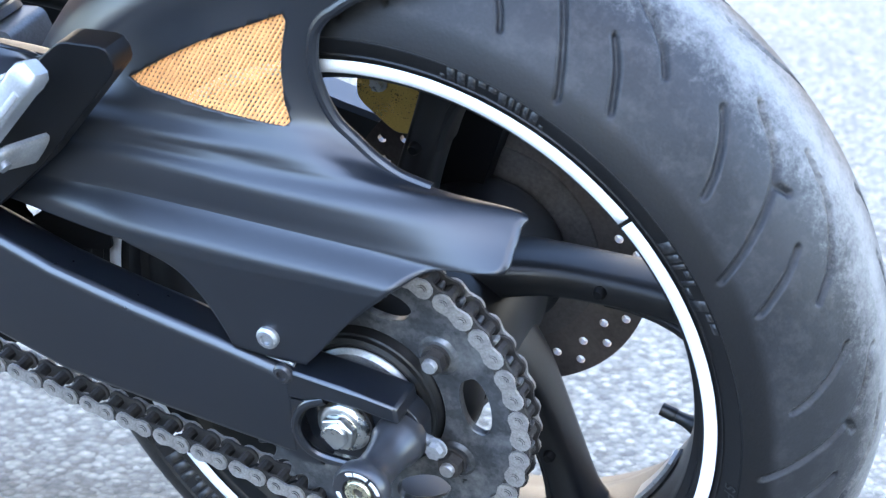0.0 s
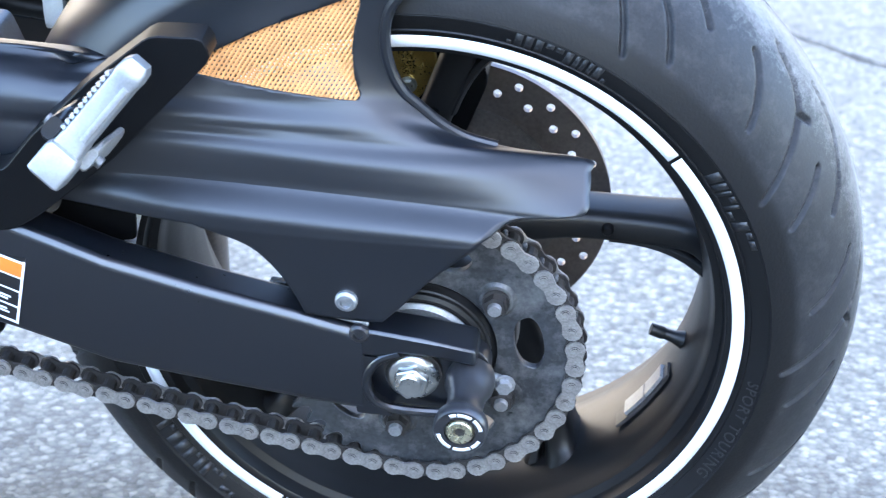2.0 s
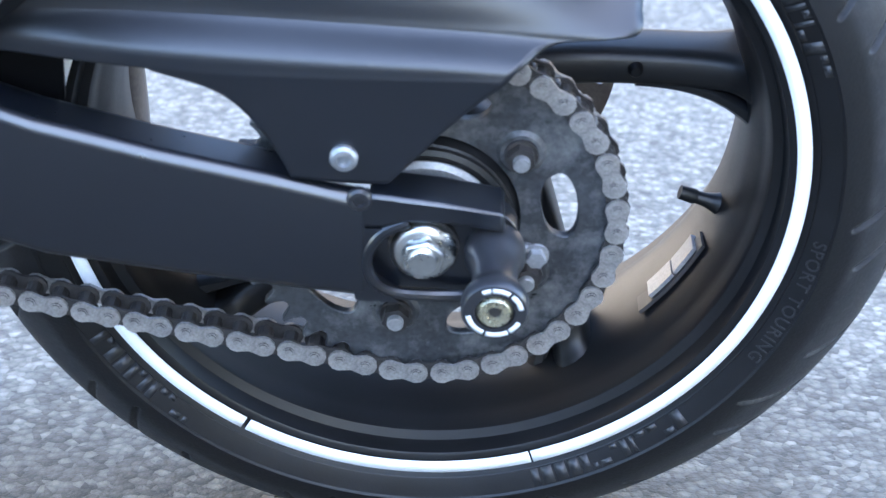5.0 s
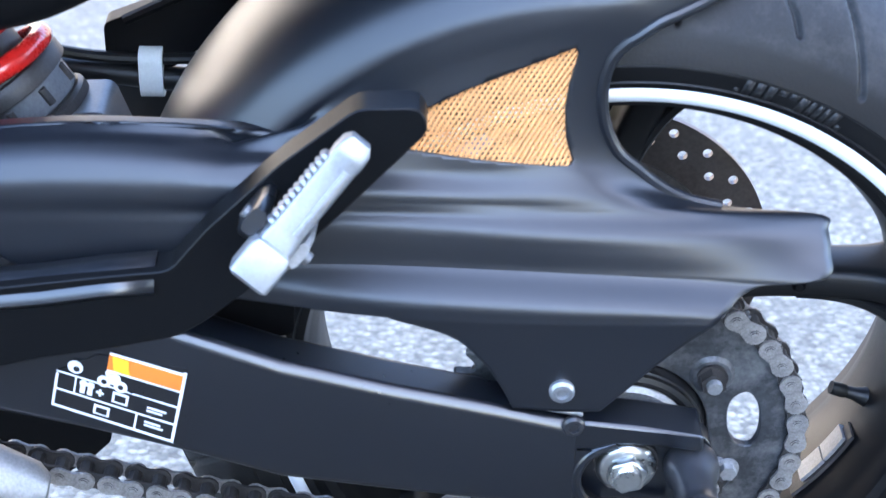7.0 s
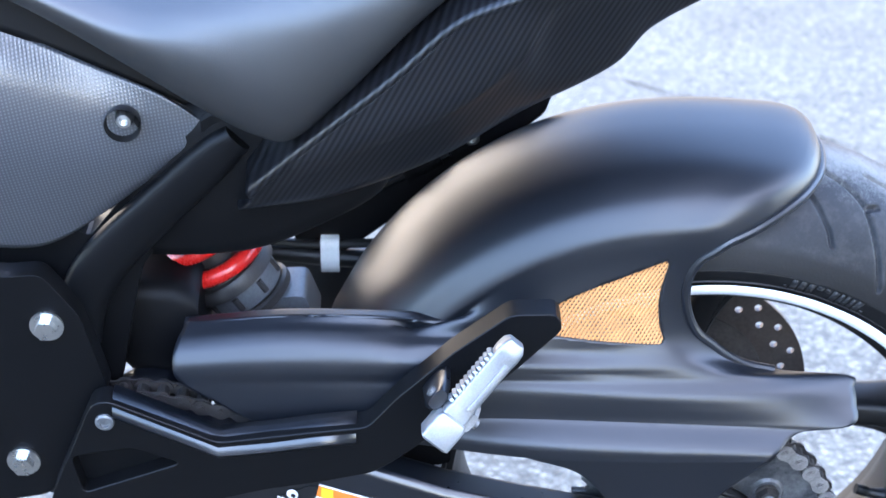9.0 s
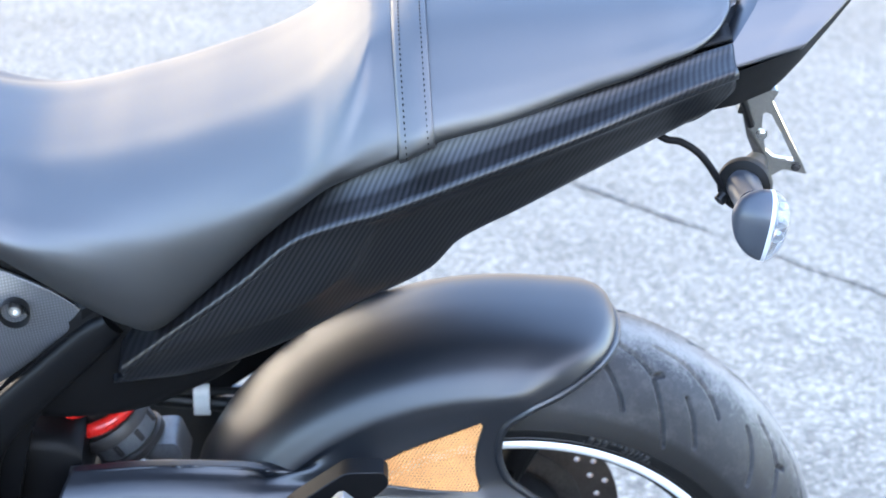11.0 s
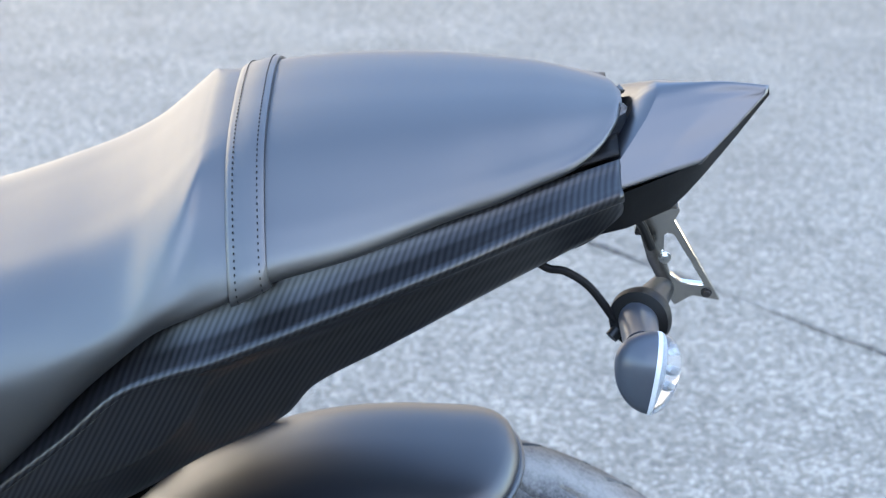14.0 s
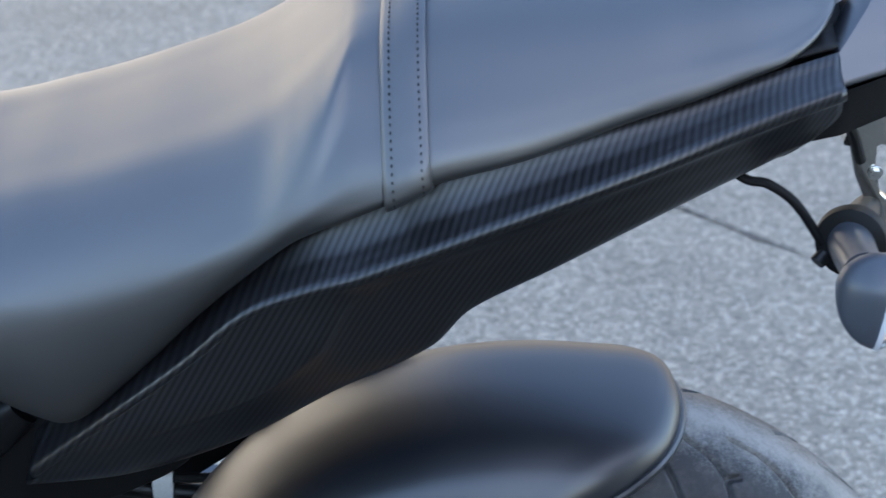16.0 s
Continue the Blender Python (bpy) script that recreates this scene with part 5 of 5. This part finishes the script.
# ---- inner mudguard and undertail ----
mg = [ring_section((x, 0.01, zc), 0.085, h, 24, 7, (0, 0, 1), (0, 1, 0)) for x, zc, h in ((-0.478, 0.4800, 0.030), (-0.470, 0.4820, 0.046), (-0.432, 0.4800, 0.046), (-0.418, 0.4790, 0.041), (-0.412, 0.4780, 0.034))]
part("inner_mudguard", grid(np.array(mg), close_u=True, caps=True), TRIM, bike, "black plastic inner mudguard")
rings = []
for x, zb, zt, w in ((-0.47, 0.560, 0.69, 0.092), (-0.42, 0.562, 0.70, 0.104), (-0.36, 0.569, 0.73, 0.106), (-0.312, 0.590, 0.76, 0.106), (-0.266, 0.618, 0.79, 0.104), (-0.248, 0.650, 0.80, 0.102), (-0.20, 0.684, 0.82, 0.100), (-0.12, 0.735, 0.85, 0.098), (-0.06, 0.785, 0.87, 0.092), (0.05, 0.842, 0.90, 0.08), (0.14, 0.880, 0.92, 0.06)):
    rings.append(ring_section((x, 0, (zb + zt) / 2), w, (zt - zb) / 2, 20, 6, (0, 0, 1), (0, 1, 0)))
under = part("undertail_tray", grid(blend(rings, 40), close_u=True, caps=True), TRIM, bike, "black plastic undertail tray")
tb = part("undertail_bracket", plate([rounded([(-0.345, 0.493), (-0.297, 0.5125), (-0.243, 0.5605), (-0.217, 0.573), (-0.211, 0.584), (-0.168, 0.632), (-0.12, 0.632), (-0.13, 0.60), (-0.20, 0.54), (-0.30, 0.46), (-0.345, 0.46)], 0.005)], 0.080, 0.096), TRIM, bike, "black bracket with bright bolts")
bevel(tb, 0.003)
for x, z in ((-0.1635, 0.6068), (-0.1909, 0.5767)):
    part("bracket_bolt", socket_head((x, 0.0805, z), 0.0066, 0.005), ZINC, tb, "bright bolt")
part("bracket_rib", tube([(-0.33, 0.079, 0.496), (-0.26, 0.078, 0.532), (-0.21, 0.078, 0.562)], 0.004, 8, smooth=10), TRIM, tb)
thicken(part("bracket_tab", grid(sheet([[(-0.255, 0.07, 0.556), (-0.225, 0.07, 0.573)], [(-0.245, 0.07, 0.538), (-0.215, 0.07, 0.556)]], 6, 4)), TRIM, tb), 0.003, 0)

part("seat_point_filler", grid(np.array([ring_section((x, -0.090, z), 0.014, h, 12, 4) for x, z, h in ((-0.395, 0.688, 0.010), (-0.375, 0.690, 0.024), (-0.34, 0.700, 0.032), (-0.30, 0.722, 0.028))]), close_u=True, caps=True), TRIM, under)

# ---- seat ----
def seat_row(x, edge_y, edge_z, fold_y, fold_z, flank_y, flank_z, sh_y, sh_z, top_z, crown=0.76):
    """A cross section: tucked edge, fold, flank, shoulder and crown."""
    h = [(x, -edge_y + 0.014, edge_z - 0.006), (x, -edge_y + 0.003, edge_z - 0.002), (x, -edge_y, edge_z + 0.002), (x, -fold_y, fold_z), (x, -flank_y, flank_z), (x, -sh_y, sh_z), (x, -sh_y * 0.62, sh_z + (top_z - sh_z) * crown), (x, -sh_y * 0.3, top_z - (top_z - sh_z) * 0.03), (x, 0, top_z)]
    return h + [(px, -py, pz) for px, py, pz in h[-2::-1]]


def flanked(x, ey, ez, fy, fz, sy, sz, tz, my=None, mz=None):
    """A section whose flank lies midway between fold and shoulder unless given."""
    return seat_row(x, ey, ez, fy, fz, (fy + sy) / 2 + 0.0035 if my is None else my, (fz + sz) / 2 + 0.0015 if mz is None else mz, sy, sz, tz, 0.85)


def knotted(row, per):
    """Catmull-Rom through row with the same number of samples on each span."""
    p = np.array(row, float)
    d = np.linalg.norm(np.diff(p, axis=0), axis=1)
    t = np.concatenate([[0], np.cumsum(d)])
    m = np.gradient(p, t, axis=0, edge_order=1)
    out = []
    for i in range(len(p) - 1):
        h = t[i + 1] - t[i]
        for u in np.linspace(0, 1, per, endpoint=False):
            out.append((2 * u**3 - 3 * u**2 + 1) * p[i] + (u**3 - 2 * u**2 + u) * h * m[i] + (3 * u**2 - 2 * u**3) * p[i + 1] + (u**3 - u**2) * h * m[i + 1])
    return np.array(out + [p[-1]])


rider = [flanked(*r) for r in (
    (-0.60, 0.110, 0.835, 0.108, 0.848, 0.070, 0.870, 0.880), (-0.545, 0.120, 0.815, 0.121, 0.828, 0.085, 0.845, 0.856), (-0.49, 0.127, 0.788, 0.130, 0.802, 0.098, 0.816, 0.833),
    (-0.44, 0.133, 0.758, 0.139, 0.784, 0.110, 0.803, 0.822), (-0.395, 0.138, 0.730, 0.145, 0.781, 0.120, 0.805, 0.827), (-0.355, 0.141, 0.708, 0.149, 0.777, 0.128, 0.810, 0.838),
    (-0.325, 0.142, 0.704, 0.151, 0.777, 0.132, 0.815, 0.847), (-0.285, 0.143, 0.742, 0.151, 0.788, 0.136, 0.825, 0.862), (-0.24, 0.145, 0.793, 0.151, 0.816, 0.137, 0.843, 0.880),
    (-0.205, 0.147, 0.828, 0.151, 0.840, 0.136, 0.8625, 0.900), (-0.183, 0.148, 0.848, 0.151, 0.857, 0.130, 0.8885, 0.917), (-0.167, 0.149, 0.858, 0.150, 0.868, 0.119, 0.911, 0.931, 0.139, 0.888),
    (-0.155, 0.150, 0.864, 0.1495, 0.875, 0.098, 0.932, 0.941, 0.126, 0.906), (-0.145, 0.150, 0.869, 0.149, 0.880, 0.072, 0.943, 0.947, 0.117, 0.917), (-0.125, 0.150, 0.8785, 0.148, 0.889, 0.060, 0.947, 0.951, 0.112, 0.9235))]
seat = part("rider_seat", grid(blend([knotted(r, 7) for r in rider], 150).transpose(1, 0, 2)), SEAT, bike, "black vinyl rider seat", 60)
thicken(seat, 0.004, -1)
pil = [seat_row(*r) for r in (
    (-0.122, 0.150, 0.8800, 0.1485, 0.891, 0.134, 0.9075, 0.112, 0.925, 0.954), (-0.095, 0.147, 0.8925, 0.146, 0.903, 0.133, 0.9175, 0.112, 0.932, 0.962), (-0.04, 0.138, 0.906, 0.137, 0.914, 0.126, 0.9265, 0.109, 0.939, 0.968),
    (0.02, 0.120, 0.9225, 0.1195, 0.929, 0.111, 0.9370, 0.098, 0.946, 0.970), (0.06, 0.105, 0.930, 0.1045, 0.935, 0.097, 0.942, 0.085, 0.949, 0.970), (0.09, 0.092, 0.937, 0.0915, 0.941, 0.085, 0.9465, 0.074, 0.952, 0.9695),
    (0.115, 0.078, 0.941, 0.0775, 0.9445, 0.071, 0.9485, 0.061, 0.953, 0.967), (0.135, 0.058, 0.947, 0.0575, 0.950, 0.052, 0.9528, 0.044, 0.956, 0.964), (0.148, 0.034, 0.953, 0.0335, 0.956, 0.030, 0.9580, 0.025, 0.960, 0.9625), (0.1545, 0.012, 0.956, 0.0118, 0.9575, 0.010, 0.9585, 0.008, 0.9595, 0.9605))]
pillion = part("pillion_seat", grid(blend([knotted(r, 6) for r in pil], 110).transpose(1, 0, 2)), SEAT, bike, "black vinyl pillion seat", 60)
thicken(pillion, 0.004, -1)


def over_seat(row, out=0.0035):
    p = knotted(row, 6)
    c = np.array((p[:, 0].mean(), 0, 0.86))
    d = p - c
    d[:, 0] = 0
    return p + d / np.linalg.norm(d, axis=1)[:, None] * out


def strap_line(x, out):
    """The seats' own section at x, lifted by out."""
    a, b = ((-0.122, 0.150, 0.8800, 0.1485, 0.891, 0.134, 0.9075, 0.112, 0.925, 0.954), (-0.095, 0.147, 0.8925, 0.146, 0.903, 0.133, 0.9175, 0.112, 0.932, 0.962))
    k = (x - a[0]) / (b[0] - a[0])
    lower = [p * (1 - k) + q * k for p, q in zip(a, b)]
    row = over_seat(seat_row(*lower), out)
    row[:, 0] += (0.93 - row[:, 2]) * 0.10                       # the strap leans back at its ends
    return row


strap = part("seat_strap", grid(np.array([strap_line(x, o) for x, o in ((-0.1300, -0.002), (-0.1292, 0.0030), (-0.1262, 0.0044), (-0.115, 0.0040), (-0.1035, 0.0044), (-0.1008, 0.0030), (-0.1000, -0.002))])), SEAT, bike, "black vinyl passenger grab strap", 60)
thicken(strap, 0.0015, -1)
for x in (-0.1235, -0.1055):
    fine = spline(strap_line(x, 0.0048), 240)
    bm = bmesh.new()
    for i in range(0, 238, 3):
        tube([fine[i], fine[i + 1]], 0.0005, 4, bm)
    part("stitching", bm, TRIM, strap, "row of black stitches")

# ---- tail fairing with carbon pattern ----
tail_x = (-0.36, -0.30, -0.25, -0.208, -0.168, -0.141, -0.066, 0.03, 0.098, 0.150)
tail_edge = (0.668, 0.735, 0.781, 0.824, 0.853, 0.866, 0.895, 0.918, 0.932, 0.938)      # height of the seat's edge
tail_ridge = (0.652, 0.714, 0.761, 0.8030, 0.8225, 0.8318, 0.8635, 0.8990, 0.9195, 0.9295)  # height of the ridge
tail_out = (0.130, 0.147, 0.153, 0.156, 0.157, 0.157, 0.152, 0.135, 0.112, 0.090)         # the ridge's distance from the middle
tail_fold = (0.648, 0.688, 0.717, 0.742, 0.775, 0.810, 0.838, 0.878, 0.900, 0.914)
tail_in = (0.0040, 0.0010, -0.0015, -0.0015, 0.0010, 0.0075, 0.0150, 0.0145, 0.012, 0.010)      # how far the fold lies inside the ridge


def tail_row(z, y):
    return [(x, -q, h) for x, h, q in zip(tail_x, z, y)]


def mixed(k):
    return [e * k + r * (1 - k) for e, r in zip(tail_edge, tail_ridge)]


tail_rows = [
    tail_row([e - 0.001 for e in tail_edge], [o - 0.032 for o in tail_out]),
    tail_row(mixed(0.78), [o - 0.0285 for o in tail_out]),
    tail_row(mixed(0.52), [o - 0.0235 for o in tail_out]),
    tail_row(mixed(0.28), [o - 0.0165 for o in tail_out]),
    tail_row(mixed(0.12), [o - 0.0080 for o in tail_out]),
    tail_row(mixed(0.0), tail_out),
    tail_row([r - 0.0032 for r in tail_ridge], [o + 0.0002 for o in tail_out]),
    tail_row([r * 0.85 + f * 0.15 - 0.002 for r, f in zip(tail_ridge, tail_fold)], [o - q * 0.2 for o, q in zip(tail_out, tail_in)]),
    tail_row([f + 0.007 for f in tail_fold], [o - q + 0.0012 for o, q in zip(tail_out, tail_in)]),
    tail_row([f - 0.009 for f in tail_fold], [o - q - 0.0050 for o, q in zip(tail_out, tail_in)]),
    [(-0.370, -0.115, 0.630), (-0.300, -0.121, 0.646), (-0.222, -0.125, 0.682), (-0.158, -0.124, 0.724), (-0.098, -0.119, 0.7575), (-0.073, -0.117, 0.785), (-0.022, -0.110, 0.8125), (0.062, -0.095, 0.8565), (0.133, -0.076, 0.888)],
    [(-0.370, -0.090, 0.628), (-0.300, -0.090, 0.642), (-0.222, -0.09, 0.678), (-0.158, -0.09, 0.720), (-0.098, -0.088, 0.754), (-0.073, -0.086, 0.782), (-0.022, -0.08, 0.809), (0.062, -0.07, 0.853), (0.133, -0.055, 0.885)],
]
tail = part("tail_fairing", grid(sheet(tail_rows, 120, 78)), CARBON, bike, "tail fairing in carbon look film", 75)
thicken(tail, 0.003, 1)
mirror_rows = [[(x, -y, z) for x, y, z in r] for r in tail_rows]
tr = part("tail_fairing_right", grid(sheet(mirror_rows, 60, 40)), CARBON, tail)
thicken(tr, 0.003, 1)
thicken(part("seat_edge_trim", grid(sheet([[(x, y + 0.004, z + 0.004) for x, y, z in tail_rows[0]], [(x, y + 0.03, z + 0.006) for x, y, z in tail_rows[0]]], 60, 4)), TRIM, tail), 0.002, 0)
# tail cowl to the pointed end: a flat side facet, a dark face under it, a rounded crown
def run(pts, n):
    """A polyline with its corners kept, n steps to each stretch."""
    k = np.linspace(0, len(pts) - 1, n * (len(pts) - 1) + 1)
    return np.array([np.interp(k, range(len(pts)), [p[c] for p in pts]) for c in range(3)]).T


def lip(row):
    """The front edge turns down into the gap behind the seat."""
    x, y, z = row[0]
    turn = [(x - 0.0235, y * 0.88, z - 0.042), (x - 0.0225, y * 0.89, z - 0.026), (x - 0.018, y * 0.92, z - 0.0125), (x - 0.0095, y * 0.96, z - 0.0045), (x - 0.002, y * 0.99, z - 0.0007)]
    return np.array(turn + [tuple(p) for p in row])


low_edge = [(0.136, -0.0800, 0.9215), (0.1523, -0.0795, 0.9241), (0.183, -0.0664, 0.9298), (0.197, -0.0603, 0.9324), (0.2095, -0.0550, 0.9347), (0.236, -0.0295, 0.9490), (0.2618, -0.0045, 0.9645)]
bottom = [(0.1329, -0.0760, 0.8854), (0.158, -0.0620, 0.8834), (0.1911, -0.0400, 0.8858), (0.2036, -0.0340, 0.8959), (0.216, -0.0300, 0.9100), (0.2384, -0.0160, 0.9327), (0.2632, -0.0030, 0.9620)]
front_edge = run([low_edge[0], (0.1445, -0.0640, 0.9325), (0.1580, -0.0465, 0.9445), (0.1710, -0.0280, 0.9565), (0.1800, -0.0110, 0.9668)], 4)
rear_edge = run([low_edge[4], low_edge[5], low_edge[6], (0.2622, -0.0030, 0.9668)], 8)
facet = []
for k, f in zip(np.linspace(0, 1, len(front_edge)), front_edge):
    e = rear_edge[int(round(k * (len(rear_edge) - 1)))]
    facet.append(lip(run([f, f * 0.5 + e * 0.5 + np.array((0.0, -0.0006, 0.0008)) * math.sin(math.pi * k), e], 12)))
crown_end = (0.2626, 0.0, 0.9682)
crown = []
for k in np.linspace(0, 1, 9):
    top = spline([(0.1812, 0.0, 0.9688), (0.205, 0.0, 0.9702), (0.230, 0.0, 0.9712), crown_end], 25)
    side = facet[-1][5:]
    bulge = math.sin(k * math.pi / 2)
    crown.append(lip(np.array([(a[0] * (1 - k) + b[0] * k, a[1] * (1 - k), a[2] * (1 - bulge) + b[2] * bulge) for a, b in zip(side, top)])))
under_face = [run(bottom, 6) * (1 - k) + run(low_edge, 6) * k for k in np.linspace(0, 1, 6)]
belly = [run([(x, y * q, z + 0.004 * (1 - q)) for x, y, z in bottom], 6) for q in (0.0, 0.5, 1.0)]
bm = bmesh.new()
low = bmesh.new()
for mesh, g in ((bm, facet), (bm, crown), (low, under_face), (low, belly)):
    add_grid(mesh, np.array(g))
    add_grid(mesh, np.array(g) * (1, -1, 1))
bmesh.ops.remove_doubles(low, verts=low.verts, dist=0.0003)
bmesh.ops.remove_doubles(bm, verts=bm.verts, dist=0.0003)
cowl = part("tail_cowl", bm, COWL, bike, "satin black pointed tail cowl", 24)
thicken(cowl, 0.002, -1)
part("cowl_underside", low, TRIM, cowl, "rough black underside")
# added black block that closes the view through the gap
part("gap_filler", grid(np.array([ring_section((x, 0, 0.922), w, 0.022, 16, 5, (0, 0, 1), (0, 1, 0)) for x, w in ((0.118, 0.056), (0.140, 0.044), (0.158, 0.024), (0.166, 0.012))]), close_u=True, caps=True), TRIM, cowl, "black block added to fill the gap behind the seat")

# ---- plate holder and turn signal ----
holder = part("plate_holder", plate([rounded([(0.168, 0.872), (0.178, 0.838), (0.189, 0.815), (0.201, 0.797), (0.214, 0.806), (0.236, 0.801), (0.231, 0.811), (0.194, 0.878)], 0.002, 3), rounded([(0.189, 0.863), (0.1965, 0.861), (0.2225, 0.8155), (0.205, 0.818), (0.196, 0.826), (0.190, 0.845)], 0.002, 3)], -0.036, -0.030), STEEL, bike, "polished steel plate holder")
bevel(holder, 0.0008, 1)
part("holder_bolt", bolt_head((0.1905, -0.0365, 0.8415), 0.0036, 0.004), ZINC, holder)
part("holder_bolt", bolt_head((0.2245, -0.0365, 0.809), 0.003, 0.003), LINKDARK, holder)
part("holder_flange", plate([rounded([(0.166, 0.862), (0.190, 0.862), (0.200, 0.885), (0.170, 0.885)], 0.003)], -0.038, 0.03), STEEL, holder)
mount = part("signal_mount", tube([(0.190, -0.034, 0.812), (0.180, -0.06, 0.818), (0.170, -0.088, 0.824)], 0, 20, smooth=12, radii=[0.010, 0.013, 0.0165]), HOSE, bike, "black rubber turn signal mount")
part("mount_collar", tube([(0.1715, -0.084, 0.823), (0.1685, -0.092, 0.825), (0.166, -0.099, 0.8265), (0.165, -0.101, 0.827)], 0, 28, radii=[0.021, 0.0235, 0.0225, 0.016]), TRIM, mount)
part("mount_screw", rod((0.147, -0.098, 0.811), (0.152, -0.094, 0.815), 0.005, 12), HOSE, mount)
sig = part("turn_signal", tube([(0.166, -0.098, 0.827), (0.165, -0.12, 0.8315), (0.1640, -0.140, 0.8365), (0.1630, -0.156, 0.8420)], 0, 28, radii=[0.0145, 0.0138, 0.0130, 0.0135]), SMOKE, bike, "small teardrop turn signal with clear lens")
# teardrop: grey housing in front, clear lens behind
sc = np.array((0.1690, -0.178, 0.8450))


def drop(face, squash, n=20, m=28):
    """Half of a teardrop that points along +x (face 1) or -x (face -1)."""
    rings = []
    for s in np.linspace(0, 1, n):
        t = s * math.pi / 2
        k = math.cos(t)
        ring = []
        for a in np.linspace(0, 2 * math.pi, m, endpoint=False):
            u, v = math.cos(a), math.sin(a)
            low = max(-v, 0)
            w = 0.0230 * (1.0 + 0.50 * low**1.6)
            ring.append(sc + np.array((face * squash * math.sin(t), 0.0245 * u * k * (1 - 0.30 * low**2), w * v * k)))
        rings.append(ring)
    g = np.array(rings)
    return g


tilt = Matrix.Translation(sc.tolist()) @ Euler((radians(-38), 0, 0)).to_matrix().to_4x4() @ Euler((0, radians(8), 0)).to_matrix().to_4x4() @ Matrix.Translation((-sc).tolist())


def turned(g):
    m = np.array(tilt)
    return g @ m[:3, :3].T + m[:3, 3]


part("signal_housing", grid(turned(drop(-1, 0.0275)), close_u=True), SMOKE, sig, "grey teardrop housing")
lens = part("signal_lens", grid(turned(drop(1, 0.0185)), close_u=True), GLASS, sig, "clear lens")
lens.visible_shadow = False
part("signal_reflector", grid(turned(np.array([(sc + (r - sc) * 0.93) for r in drop(1, 0.007, 8)])), close_u=True), REFLECT, sig, "pale silver reflector")
rim0 = drop(1, 0.001, 2)[0]
part("lens_seam", grid(turned(np.array([sc + (rim0 - sc) * k + (dx, 0, 0) for k, dx in ((0.98, -0.0012), (1.008, -0.0008), (1.012, 0.0006), (1.008, 0.0022), (0.96, 0.0026))])), close_u=True), SEAM, sig, "pale seam band")
for k in range(3):
    q = sc + np.array((0.0080, 0.0, -0.012 + k * 0.0105))
    part("reflector_facet", tube(turned(np.array([q + (0, -0.014, 0), q + (0.003, 0, 0), q + (0, 0.014, 0)])), 0.0022, 8, smooth=9), REFLECT, sig)
part("signal_cable", tube([(0.085, -0.075, 0.868), (0.100, -0.080, 0.860), (0.112, -0.082, 0.859), (0.130, -0.086, 0.848), (0.150, -0.092, 0.822)], 0.0032, 10, smooth=30), TRIM, sig, "black cable")
part("loom", tube([(0.09, -0.07, 0.868), (0.12, -0.068, 0.874), (0.145, -0.058, 0.884), (0.165, -0.045, 0.882), (0.18, -0.036, 0.85)], 0.0036, 10, smooth=30), HOSE, holder, "black cable loom")

# ---- suspension linkage behind the arm ----
link_plate = part("linkage_plate", plate([rounded([(-0.471, 0.291), (-0.391, 0.271), (-0.359, 0.262), (-0.34, 0.249), (-0.34, 0.239), (-0.355, 0.223), (-0.382, 0.203), (-0.4, 0.189), (-0.48, 0.159)], 0.004)], -0.050, 0.02), TRIM, bike, "dark suspension linkage plate")
bevel(link_plate, 0.003)

# ---- side stand ----
part("side_stand", tube([(-0.445, -0.150, 0.318), (-0.40, -0.152, 0.293), (-0.372, -0.154, 0.283), (-0.362, -0.154, 0.281)], 0, 18, radii=[0.024, 0.022, 0.019, 0.012]), GREYALLOY, bike, "grey alloy end of a lever")
# dark pieces beyond the wheel seen through the arm's window
part("exhaust_link", tube([(-0.245, 0.13, 0.40), (-0.235, 0.13, 0.33), (-0.230, 0.13, 0.24), (-0.23, 0.13, 0.18)], 0.024, 18, smooth=14), ROTOR, bike, "dark brown heat tinted pipe")
